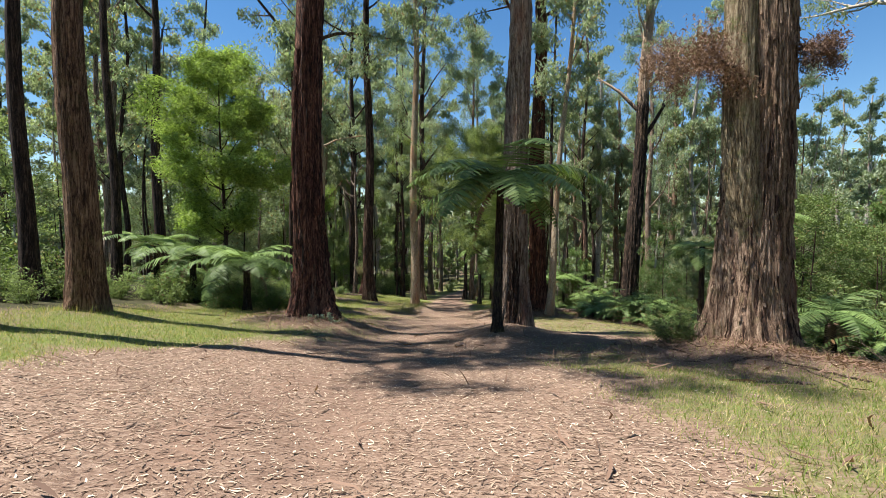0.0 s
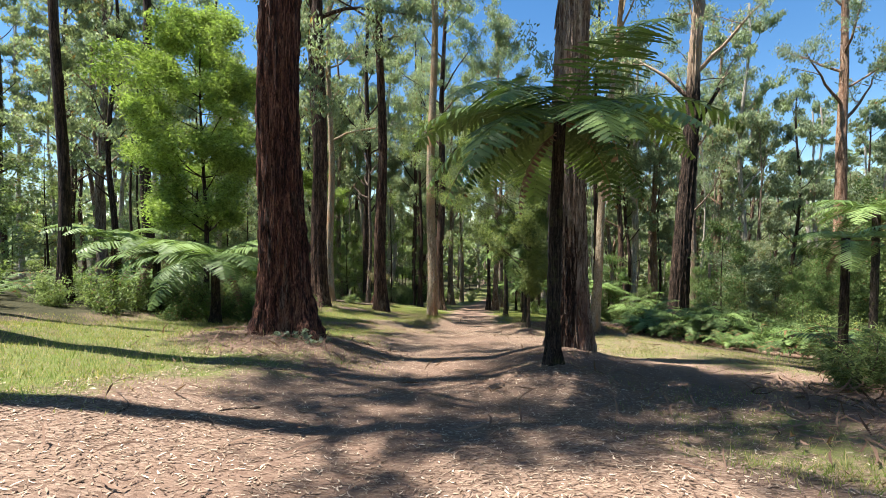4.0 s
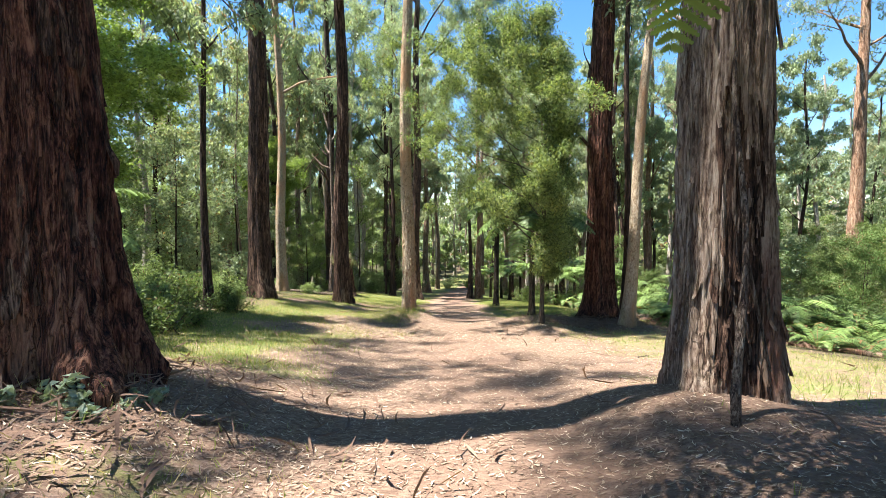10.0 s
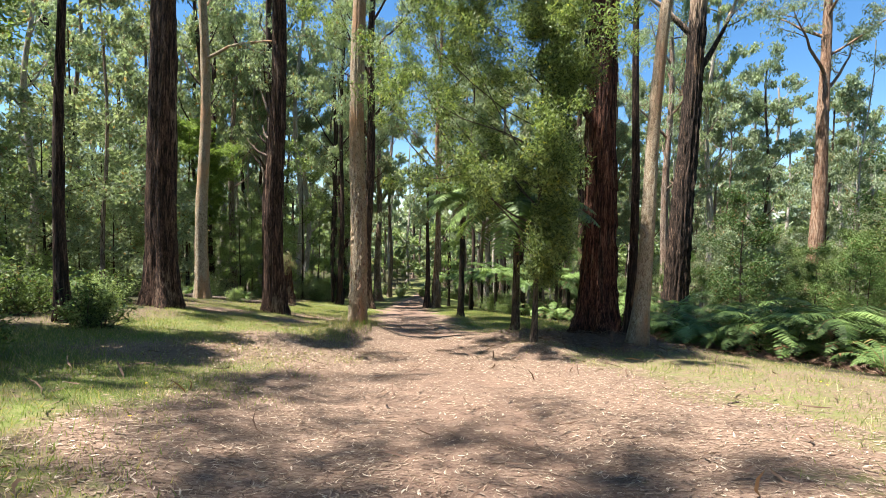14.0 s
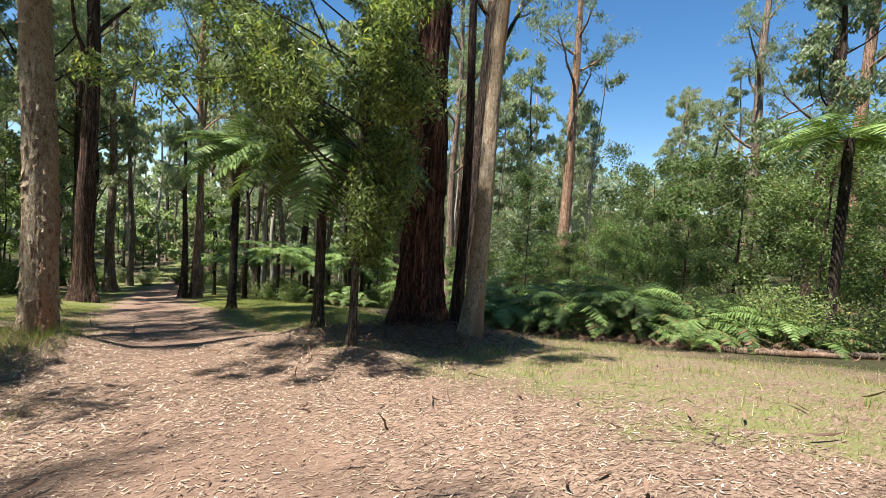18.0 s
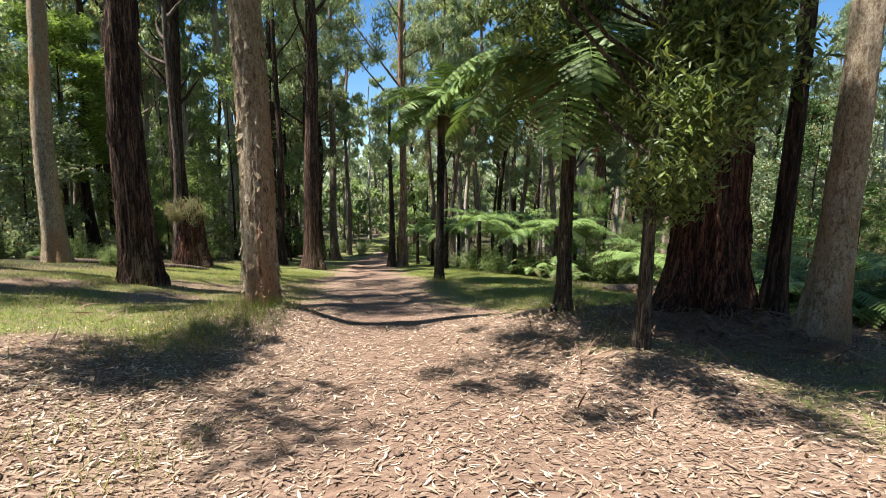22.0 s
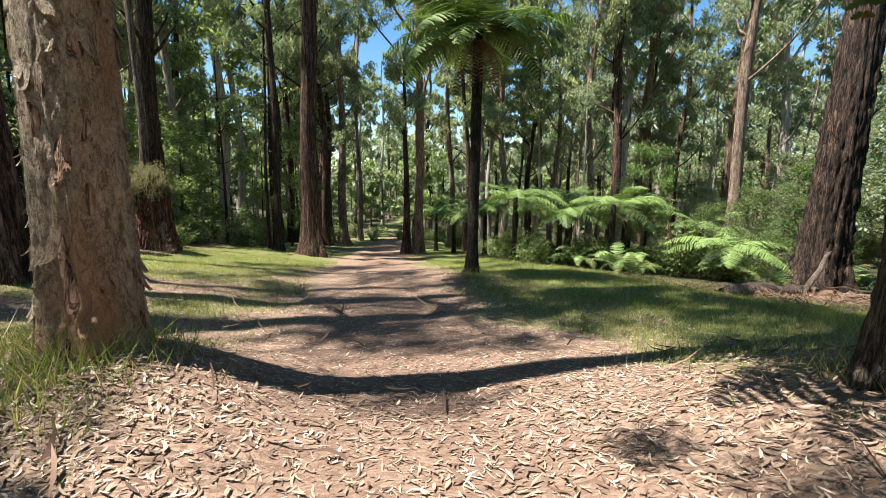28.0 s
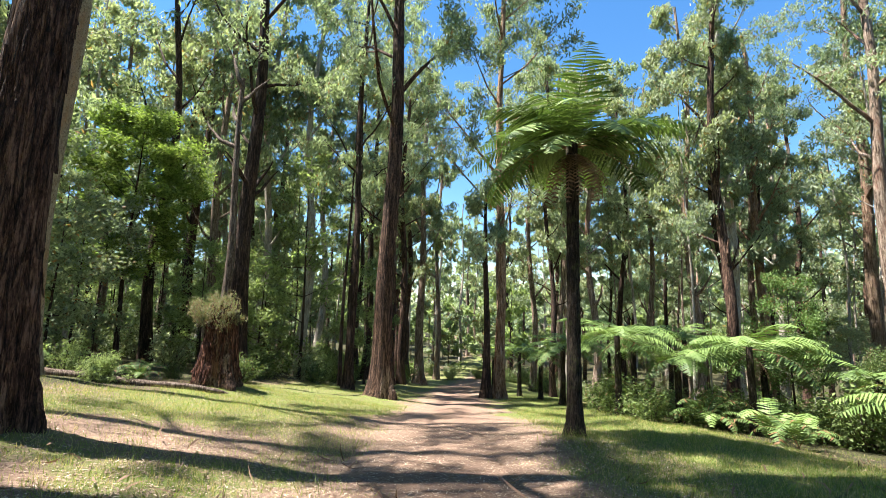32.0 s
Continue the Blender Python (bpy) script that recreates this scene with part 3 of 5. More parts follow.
def small_tree(x, y, height, dia, width, bark_mat, leaf, seed, from_h=0.22, per=70, boughs=16, leaf_len=0.12, leaf_wid=0.04, rad=0.6, droop=0.5, flat=0.7, lean=(0, 0),
               label="", group="", name="understorey_tree", joined=False, segs=14, rings=24, curl=0.4, bias=0.0, bias_az=0.0, thin=1):
    """A bushy tree with leaves nearly down to the ground."""
    rng = np.random.default_rng(seed)
    root = new(name)
    root.location = (x, y, float(land(x, y)))
    v, q, mid, base = trunk_shape(height * 0.93, dia / 2, 0.3, lean, 0.12, seed, segs, rings, 0.04, 0.15, flare_h=0.3)
    part("trunk", mesh_from("trunk", v, [q], bark_mat, True), root)
    tips, pieces_all = [], []
    az = rng.uniform(0, 6.3)
    for i in range(boughs):
        f = from_h + (0.97 - from_h) * (i + rng.uniform(0, 0.8)) / boughs
        k = int(np.argmin(np.abs(mid[:, 2] - f * height)))
        az += 2.4 + rng.uniform(-0.4, 0.4)
        u = (f - from_h) / (1 - from_h)
        ln = 0.5 * width * (0.55 + 1.1 * u * (1 - u) * 2 - 0.35 * u) * rng.uniform(0.75, 1.2)
        ln *= 1 + bias * math.cos(az - bias_az)
        pts, rr = limb_line(mid[k], az, rng.uniform(0.1, 0.6), ln, max(base[k] * 0.5, 0.012), rng, 6, curl)
        pieces = [tube(pts, rr, 3 if joined else 5)]
        tips += [pts[-1], pts[-2], pts[-3]]
        for b in range(4):
            j = int(rng.integers(2, 6))
            sp, sr = limb_line(pts[j], az + rng.uniform(-1.3, 1.3), rng.uniform(-0.2, 0.8), ln * rng.uniform(0.25, 0.5), rr[j] * 0.6, rng, 4, 0.2, 0.2)
            if not joined or b < 1:
                pieces.append(tube(sp, sr, 3 if joined else 4))
            tips += [sp[-1], sp[-2]]
        pieces_all.append(join(pieces))
    if joined:
        pieces_all = [join(pieces_all)]
    for v, q in pieces_all:
        tagged(part("branchwork" if joined else "bough", mesh_from("bough", v, [q], bark_mat, True), root), kind="stuff" if joined else "")
    v, q = clumps(tips[::thin], rng, per, rad, leaf_len, leaf_wid, droop, flat)
    part("crown", mesh_from("crown", v, [q], leaf), root)
    return tagged(root, label, "tree", group)


def shrub(x, y, height, width, leaf, seed, per=40, stems=14, leaf_len=0.11, leaf_wid=0.035, label="", group="", name="shrub", droop=0.3):
    rng = np.random.default_rng(seed)
    root = new(name)
    root.location = (x, y, float(land(x, y)))
    pieces, tips = [], []
    for i in range(stems):
        az = rng.uniform(0, 6.3)
        ln = height * rng.uniform(0.6, 1.05)
        el = rng.uniform(0.5, 1.35)
        pts, rr = limb_line((rng.normal() * 0.1 * width, rng.normal() * 0.1 * width, -0.1), az, el, ln * (1 if el > 1 else min(1.0, width / height * 0.75)), 0.025, rng, 7, 0.3, 0.16)
        pieces.append(tube(pts, rr, 4))
        tips += [*pts[2:]]
    v, q = join(pieces)
    tagged(part("stemwork", mesh_from("stem", v, [q], M_SAPL, True), root), kind="stuff")
    v, q = clumps(tips, rng, per, height * 0.22, leaf_len, leaf_wid, droop, 0.8, 0.1)
    part("foliage", mesh_from("foliage", v, [q], leaf), root)
    return tagged(root, label, "shrub", group)


def leaflet_blades(base, axis, normal, length, width, teeth):
    """Tapering leaflets from their roots, with toothed edges: vertices and faces."""
    axis = axis / np.linalg.norm(axis, axis=1, keepdims=True)
    side = np.cross(axis, normal)
    side /= np.linalg.norm(side, axis=1, keepdims=True)
    up = np.cross(side, axis)
    k = 2 * teeth if teeth else 2
    f = np.linspace(0.04, 0.9, k)
    w = np.sin(np.pi * (0.22 + 0.78 * f) ** 0.9) ** 0.6
    if teeth:
        w = w * np.where(np.arange(k) % 2, 1.0, 0.48)
        f = f + np.where(np.arange(k) % 2, 0.05, 0.0)
    f = np.concatenate([[0.0], f, [1.0], f[::-1]])
    w = np.concatenate([[0.0], w, [0.0], -w[::-1]]) * 0.5
    L, W = length[:, None, None], width[:, None, None]
    v = base[:, None] + axis[:, None] * L * f[None, :, None] + side[:, None] * W * w[None, :, None] + up[:, None] * (W * 0.18 * np.abs(w)[None, :, None] - L * 0.14 * (f**2)[None, :, None])
    n, c = len(base), len(f)
    return v.reshape(-1, 3), np.arange(n * c).reshape(n, c)


def frond_mesh(name, mat, length=2.4, pairs=24, teeth=5, width=0.42, arch=0.9, rise=0.9, seed=0, fill=0.8):
    """A tree-fern frond along +x: an arched stalk with pairs of narrow leaflets."""
    rng = np.random.default_rng(seed)
    s = np.linspace(0, 1, 14)
    ang = rise - (rise + arch) * s**1.5
    dx = np.cumsum(np.cos(ang)) * length / 14
    dz = np.cumsum(np.sin(ang)) * length / 14
    line = np.stack([dx - dx[0], 0.03 * np.sin(s * 3), dz - dz[0]], -1)
    tv, tq = tube(line, 0.016 * np.linspace(1, 0.15, 14) * length / 2.4, 5)
    C, A, N, Ls, Ws = [], [], [], [], []
    for i in range(pairs):
        u = 0.1 + 0.89 * (i + 0.5) / pairs
        p = np.array([np.interp(u, s, line[:, k]) for k in range(3)])
        p2 = np.array([np.interp(min(1, u + 0.02), s, line[:, k]) for k in range(3)])
        t = p2 - p
        t /= np.linalg.norm(t) + 1e-9
        up = np.cross(t, (0, 1, 0))
        up /= np.linalg.norm(up)
        if up[2] < 0:
            up = -up
        pl = width * length / 2.4 * math.sin(math.pi * min(1, 0.15 + 0.85 * u) ** 0.85) ** 0.8 + 0.03
        for side in (-1, 1):
            d = np.array([0, side, 0]) * 0.92 + t * rng.uniform(0.3, 0.5) - up * rng.uniform(0.02, 0.3)
            C.append(p)
            A.append(d)
            N.append(up + rng.standard_normal(3) * 0.13)
            Ls.append(pl * rng.uniform(0.88, 1.1))
            Ws.append(0.89 * length / pairs * fill * rng.uniform(0.85, 1.1))
    lv, lq = leaflet_blades(np.array(C), np.array(A), np.array(N), np.array(Ls), np.array(Ws), teeth)
    return mesh_from(name, np.concatenate([tv, lv]), [tq, lq + len(tv)], mat)


FRONDS_FINE = [frond_mesh("frond", M_FERN, 2.4, 27, 7, 0.54, 0.62 + 0.15 * i, 0.36 - 0.08 * i, i, 0.95) for i in range(3)]
FRONDS = [frond_mesh("frond", M_FERN, 2.4, 24, 0, 0.54, 0.65 + 0.15 * i, 0.42 - 0.08 * i, 10 + i, 0.75) for i in range(3)]
FROND_HANG = frond_mesh("old_frond", M_FERNDK, 2.2, 22, 4, 0.42, 0.95, 0.3, 7)
FROND_DEAD = frond_mesh("dead_frond", M_DEADLEAF, 1.7, 16, 0, 0.22, 1.35, -0.3, 9, 0.5)
FRONDS_LOW = [frond_mesh("frond", M_FERN if i == 1 else M_FERNDK, 1.5, 20, 3, 0.34, 0.8 + 0.2 * i, 1.1 - 0.1 * i, 20 + i) for i in range(3)]


def place_frond(root, me, z, az, tilt, scale, name="frond", xy=(0, 0)):
    ob = part(name, me, root)
    ob.matrix_local = Matrix.Translation((xy[0], xy[1], z)) @ Matrix.Rotation(az, 4, "Z") @ Matrix.Rotation(-tilt, 4, "Y") @ Matrix.Scale(scale, 4)
    return ob


def tree_fern(x, y, trunk_h, dia, spread, seed, n=18, lean=(0, 0), label="", group="", dead=4, sink=0.0, fine=False, lift=0.28, slope=0.55, trunk_mat=None):
    rng = np.random.default_rng(seed)
    root = new("tree_fern")
    root.location = (x, y, float(land(x, y)) - sink)
    if trunk_h > 0.3:
        v, q, mid, base = trunk_shape(trunk_h, dia / 2, 0.45, lean, 0.04, seed, 22, 60, 0.12, 0.85, flare_h=0.3)
        part("trunk", mesh_from("trunk", v, [q], trunk_mat or M_FERNT, True), root)
        top = mid[-1]
    else:
        top = np.array([0, 0, max(trunk_h, 0.05)])
    for i in range(n):
        az = i * 2.4 + rng.uniform(-0.25, 0.25)
        u = i / n
        me = (FRONDS_FINE if fine else FRONDS)[int(rng.integers(0, 3))] if u < 0.8 else FROND_HANG
        place_frond(root, me, top[2] - 0.1 * u, az, lift - slope * u + rng.uniform(-0.17, 0.17), spread / 2.2 * rng.uniform(0.85, 1.08), "frond", top[:2])
    for i in range(dead):
        place_frond(root, FROND_DEAD, top[2] - 0.25, rng.uniform(0, 6.3), -0.2 + rng.uniform(-0.2, 0.1), spread / 2.2 * rng.uniform(0.7, 1.0), "dead_frond", top[:2])
    return tagged(root, label, "tree fern", group)


def ground_fern(x, y, size, seed, n=9, label="", group=""):
    rng = np.random.default_rng(seed)
    root = new("ground_fern")
    root.location = (x, y, float(land(x, y)) - 0.05)
    for i in range(n):
        place_frond(root, FRONDS_LOW[int(rng.integers(0, 3))], rng.uniform(0, 0.25) * size, i * 2.4 + rng.uniform(-0.3, 0.3), rng.uniform(-0.15, 0.35), size * rng.uniform(0.75, 1.15))
    return tagged(root, label, "fern", group)


# ---- ground ----
def ladder(lo, hi, step, far, ratio=1.16):
    mid = np.arange(lo, hi + step / 2, step)
    out, d, e = [], step, 0.0
    while e < far:
        d *= ratio
        e += d
        out.append(e)
    out = np.array(out)
    return np.concatenate([lo - out[::-1], mid, hi + out])


gx, gy = ladder(-14, 18, 0.22, 2600), ladder(-4, 58, 0.24, 2600)
GX, GY = np.meshgrid(gx, gy)
GZ = land(GX, GY)
verts = np.stack([GX, GY, GZ], -1).reshape(-1, 3)
ii = np.arange(len(gy) - 1)[:, None] * len(gx)
jj = np.arange(len(gx) - 1)[None]
quads = np.stack([ii + jj, ii + jj + 1, ii + len(gx) + jj + 1, ii + len(gx) + jj], -1).reshape(-1, 4)
ground = new("ground", mesh_from("ground", verts, [quads], M_GROUND, True))
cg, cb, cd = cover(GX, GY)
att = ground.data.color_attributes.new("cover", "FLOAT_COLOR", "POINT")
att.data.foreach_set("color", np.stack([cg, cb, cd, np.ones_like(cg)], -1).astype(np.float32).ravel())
tagged(ground, "sloping forest floor of leaf litter, worn earth track and grass", "ground", kind="structure")

# ---- big trees by the track ----
L_RED = "tall gum with dark red-brown stringy bark and flared foot"
gum_tree(-4.65, 15.95, M_RED, 38, 1.08, seed=11, flare=0.52, segs=84, rings=130, rough=0.10, flare_h=0.75, label=L_RED, limbs=8, crown_from=0.76, bare=1, spread=0.1,
         strips=((M_RED, 260, (0.2, 9), (0.5, 1.8), (0.05, 0.11), 0.03, None), (M_RUST, 60, (0.1, 4), (0.4, 1.2), (0.06, 0.13), 0.022, None)))
gum_tree(2.68, 16.6, M_GREY, 36, 0.98, seed=12, flare=0.25, segs=72, rings=120, rough=0.06, flare_h=0.6, label="tall gum with pale grey fibrous bark and red-brown patches", limbs=9, crown_from=0.72, spread=0.11,
         strips=((M_GREY, 300, (0.2, 9), (0.4, 1.5), (0.04, 0.09), 0.026, None), (M_RUST, 90, (0.0, 2.6), (0.3, 1.1), (0.05, 0.11), 0.03, (-1.75, 0.3))))
massive = gum_tree(7.85, 11.4, M_STRINGY, 34, 1.54, seed=13, flare=0.32, segs=84, rings=120, rough=0.055, flare_h=0.9, label="massive old gum with shaggy grey-brown fibrous bark and mossy side", limbs=10, crown_from=0.5, bare=2,
                   strips=((M_STRINGY, 420, (0.1, 8), (0.5, 1.9), (0.06, 0.13), 0.045, None), (M_RUST, 70, (0.0, 6), (0.4, 1.5), (0.06, 0.12), 0.035, None)))
v, q, mid, base = trunk_shape(24, 0.44, 0.0, (-0.012, -0.01), 0.05, 113, 56, 90, 0.06, 0.4, low=0)
v[:, 0] -= 0.52 * (1 - np.exp(-((v[:, 2] / 2.2) ** 2)))
part("second_stem", mesh_from("second_stem", v + np.array([-0.06, -0.22, 1.4]), [q], M_MOSSY, True), massive, "yellow mossy stem forking off")
gum_tree(-9.9, 12.4, M_BROWN, 33, 0.8, seed=14, flare=0.3, segs=56, rings=100, rough=0.05, label="tall gum with furrowed light brown bark standing in grass", limbs=8, crown_from=0.4, per=44, spread=0.15)
gum_tree(-2.04, 32.78, M_PALE, 33, 0.63, seed=15, flare=0.12, segs=96, rings=180, rough=0.035, flare_h=0.4, label="straight gum with cream and tan scaly bark, grass at its foot", limbs=11, crown_from=0.48, per=90, spread=0.19,
         strips=((M_PALE, 420, (0.1, 7), (0.08, 0.3), (0.05, 0.12), 0.016, None), (M_ORANGE, 90, (0.0, 5), (0.08, 0.3), (0.05, 0.1), 0.012, None)))
red_gum = gum_tree(6.55, 31.2, M_RED, 38, 1.12, seed=16, flare=0.5, segs=64, rings=100, rough=0.07, label="tall gum with dark red stringy bark and debris round its foot", limbs=11, crown_from=0.45, per=60, spread=0.18,
         strips=((M_RED, 220, (0.2, 14), (0.6, 2.2), (0.06, 0.13), 0.035, None), (M_RUST, 60, (0.5, 12), (0.6, 2.0), (0.06, 0.14), 0.03, None)))
gum_tree(6.95, 29.15, M_PALE, 26, 0.46, seed=17, flare=0.35, lean=(0.062, 0.0), segs=40, rings=80, label="slender leaning gum with pale tan bark", limbs=8, crown_from=0.5)
gum_tree(18.2, 43.9, M_BLACK, 38, 1.55, seed=18, flare=0.4, lean=(0.05, 0), segs=72, rings=110, rough=0.11, label="thick gum with dark brown furrowed trunk among ferns", limbs=9, crown_from=0.42)
gum_tree(-10.05, 35.4, M_RUST, 38, 1.14, seed=19, flare=0.4, segs=56, rings=90, rough=0.06, label="tall red-brown gum with straight stringy trunk behind low scrub", limbs=12, crown_from=0.47, per=80, spread=0.18)
gum_tree(-12.1, 44.8, M_PALE, 34, 0.74, seed=20, flare=0.3, segs=32, rings=60, label="slim pale grey gum behind a red-brown one", limbs=9, crown_from=0.4, per=40)
gum_tree(-6.25, 37.92, M_RUST, 36, 0.84, seed=21, flare=0.32, segs=64, rings=100, rough=0.07, label="red-brown stringy gum with spreading foot on the grass", limbs=9, crown_from=0.45, per=46,
         strips=((M_RUST, 200, (0.1, 10), (0.5, 1.8), (0.05, 0.11), 0.028, None),))
gum_tree(-11.45, 39.4, M_RUST, 36, 0.58, seed=22, flare=0.4, segs=40, rings=70, lean=(-0.02, 0), label="dark red-brown gum in the scrub", limbs=9, crown_from=0.4, per=20)
crooked = gum_tree(-11.4, 57.3, M_DARK, 34, 1.0, seed=23, flare=0.4, segs=48, rings=80, label="dark gum with crooked dead limbs beside a stump", limbs=9, crown_from=0.4, bare=3)
rc = np.random.default_rng(75)
for h, az, el, ln in ((11.5, 3.05, 0.15, 2.6), (13.5, 2.7, 0.5, 2.4)):
    cp, cr = limb_line((-0.1, 0, h), az, el, ln, 0.14, rc, 9, 1.1, 0.2)
    cv, cq = tube(cp, cr, 7)
    part("dead_limb", mesh_from("dead_limb", cv, [cq], M_DARK, True), crooked)
gum_tree(-2.7, 54.1, M_RUST, 36, 0.95, seed=24, flare=0.45, segs=48, rings=80, lean=(0.012, 0), label="brown stringy gum at the edge of the lane", limbs=13, crown_from=0.36, per=90, spread=0.2)
gum_tree(-6.85, 66.8, M_DARK, 36, 0.58, seed=25, segs=32, rings=60, label="slender dark gum beyond the lane's edge", limbs=9, crown_from=0.38)
gum_tree(-5.3, 59.0, M_DARK, 30, 0.5, seed=26, segs=24, rings=50, label="thin dark gum beside a thicker brown one", limbs=8, crown_from=0.4)
gum_tree(5.6, 74.0, M_GREY, 36, 0.8, seed=42, segs=24, rings=50, label="grey gum leaning its crown over the lane", limbs=12, crown_from=0.32, per=60, spread=0.2)
gum_tree(-4.4, 72.5, M_RUST, 37, 0.7, seed=43, segs=24, rings=50, label="brown gum far along the lane", limbs=12, crown_from=0.35, per=60, spread=0.19)
gum_tree(-7.3, 77.5, M_DARK, 36, 0.75, seed=27, segs=24, rings=50, label="slender dark gum far along the lane", limbs=9, crown_from=0.35)
gum_tree(-2.3, 83.5, M_GREY, 38, 1.0, seed=28, segs=28, rings=50, label="grey gum far down the lane", limbs=10, crown_from=0.35)
gum_tree(3.9, 60.3, M_ORANGE, 35, 0.62, seed=29, segs=32, rings=60, label="slim tan gum of a close pair by the lane", limbs=14, crown_from=0.34, per=95, spread=0.2)
gum_tree(3.0, 60.0, M_DARK, 14, 0.5, seed=30, segs=24, rings=40, label="short dark trunk of a close pair by the lane", limbs=4, crown_from=0.5)
gum_tree(39.2, 53.6, M_ORANGE, 40, 1.45, seed=31, segs=28, rings=60, label="tall gum with sunlit orange and cream trunk in the gully", limbs=9, crown_from=0.5)
gum_tree(53.7, 41.2, M_GREY, 38, 1.4, seed=32, segs=28, rings=60, label="tall open-crowned gum over the scrub", limbs=10, crown_from=0.4)
gum_tree(46.0, 31.0, M_ORANGE, 36, 1.2, seed=33, segs=28, rings=60, label="tall tan gum over the fern gully", limbs=9, crown_from=0.45)
gum_tree(52.0, 34.5, M_DARK, 34, 1.1, seed=34, segs=24, rings=50, label="dark gum over the fern gully", limbs=9, crown_from=0.45)
gum_tree(26.0, 57.0, M_GREY, 36, 0.9, seed=35, segs=28, rings=60, label="grey gum with forked limbs in the gully", limbs=10, crown_from=0.35)

# stays out of view; added only to drop crown shade on the track's start
gum_tree(-9.8, 9.0, M_BROWN, 35, 0.7, seed=36, segs=24, rings=40, label="unseen brown gum added so its crown shades the start of the track", limbs=11, crown_from=0.52, per=58, spread=0.15)
gum_tree(-9.8, 29.3, M_DARK, 17, 0.3, seed=37, segs=20, rings=40, label="slender dark gum at the edge of the scrub", limbs=8, crown_from=0.5, per=30, spread=0.17)

gum_tree(-14.4, 15.6, M_DARK, 34, 0.5, seed=38, segs=24, rings=50, label="dark slender gum in the scrub on the rise", limbs=8, crown_from=0.55, per=36)
gum_tree(-15.6, 21.4, M_DARK, 32, 0.42, seed=49, segs=24, rings=50, label="dark slender gum rising behind tree ferns", limbs=9, crown_from=0.5, per=24, spread=0.2)
gum_tree(-22.0, 35.0, M_DARK, 34, 0.8, seed=39, segs=24, rings=50, label="dark gum behind the bright wattle", limbs=8, crown_from=0.5)
gum_tree(34.0, 66.5, M_STRINGY, 36, 1.05, seed=40, segs=28, rings=50, label="brown gum with forked top beyond the fern gully", limbs=10, crown_from=0.4)
gum_tree(26.2, 68.0, M_ORANGE, 33, 0.9, seed=41, segs=28, rings=50, label="reddish gum with peeling trunk beyond the fern gully", limbs=10, crown_from=0.4)
gum_tree(22.9, 66.5, M_WHITE, 36, 1.03, seed=46, segs=28, rings=50, label="pale gum with reddish patches over the fern gully", limbs=9, crown_from=0.4)
gum_tree(25.0, 23.6, M_WHITE, 34, 1.4, seed=47, segs=36, rings=60, rough=0.03, label="stout gum with smooth pale grey trunk behind ferns", limbs=9, crown_from=0.45)

gum_tree(7.35, 30.4, M_DARK, 22, 0.3, seed=48, segs=24, rings=50, label="thin dark trunk beside the thick red gum", limbs=6, crown_from=0.5)

rl = np.random.default_rng(85)
for h, az, el, ln in ((7.2, 3.3, 0.5, 3.6), (9.6, 3.0, 0.9, 3.2)):
    cp, cr = limb_line((-0.3, -0.1, h), az, el, ln, 0.09, rl, 10, 1.3, 0.22)
    sp, sr = limb_line(cp[5], az + 0.8, 0.7, ln * 0.5, cr[5] * 0.7, rl, 6, 0.6, 0.25)
    cv, cq = join([tube(cp, cr, 7), tube(sp, sr, 5)])
    part("dead_limb", mesh_from("dead_limb", cv, [cq], M_DARK, True), red_gum)

# ---- bushy trees ----
small_tree(-12.4, 25.6, 13.5, 0.28, 7.0, M_DARK, M_WATTLE, 41, 0.24, 260, 34, 0.17, 0.06, 0.75, 0.25, 0.7, curl=0.9, label="bushy wattle with bright yellow-green feathery foliage", name="wattle_tree")
small_tree(3.37, 28.62, 11.0, 0.18, 6.4, M_SAPL, M_SAPLEAF, 43, 0.19, 260, 52, 0.125, 0.037, 0.5, 0.45, 0.9, label="young tree with thin mossy stem and dense tufts of small leaves", name="young_tree", bias=0.8, bias_az=2.9, curl=0.9)
small_tree(-18.0, 57.0, 14.5, 0.3, 8.0, M_DARK, M_WATTLE, 44, 0.3, 150, 26, 0.22, 0.08, 0.8, 0.2, 0.6, curl=0.8, label="spreading wattle with flat layers of bright green foliage", name="wattle_tree")
small_tree(29.5, 51.8, 9.5, 0.25, 6.0, M_DARK, M_GUM2, 45, 0.12, 120, 18, 0.2, 0.07, 0.8, 0.4, 0.7, label="rounded olive-green young gum in the gully", name="young_tree")

# ---- tree ferns ----
L_TF = "tree fern with dark fibrous trunk and wide arching green fronds"
tree_fern(1.6, 13.25, 4.65, 0.25, 3.1, 51, 26, dead=2, fine=True, lift=0.22, slope=0.62, lean=(0.02, 0), label="tall tree fern with dark trunk leaning over the track")
tree_fern(3.5, 42.6, 7.35, 0.34, 3.05, 52, 36, fine=True, lift=0.3, slope=0.55, label="tall slender tree fern on the grassy verge", dead=14)
tree_fern(3.54, 31.16, 4.5, 0.25, 3.0, 57, 30, trunk_mat=M_SAPL, fine=True, lift=0.1, dead=7, label="tree fern with mossy trunk among young trees beside the track")
tree_fern(-12.2, 21.9, 2.4, 0.3, 2.8, 53, 18, label=L_TF, group="tree ferns")
tree_fern(-8.7, 19.9, 2.3, 0.3, 2.7, 58, 20, fine=True, label=L_TF, group="tree ferns")
tree_fern(-14.6, 22.9, 2.7, 0.3, 2.6, 54, 14, label=L_TF, group="tree ferns")
tree_fern(17.3, 24.5, 6.6, 0.3, 2.7, 55, 20, label="tall tree fern with dark trunk rising from the fern bank", dead=3)
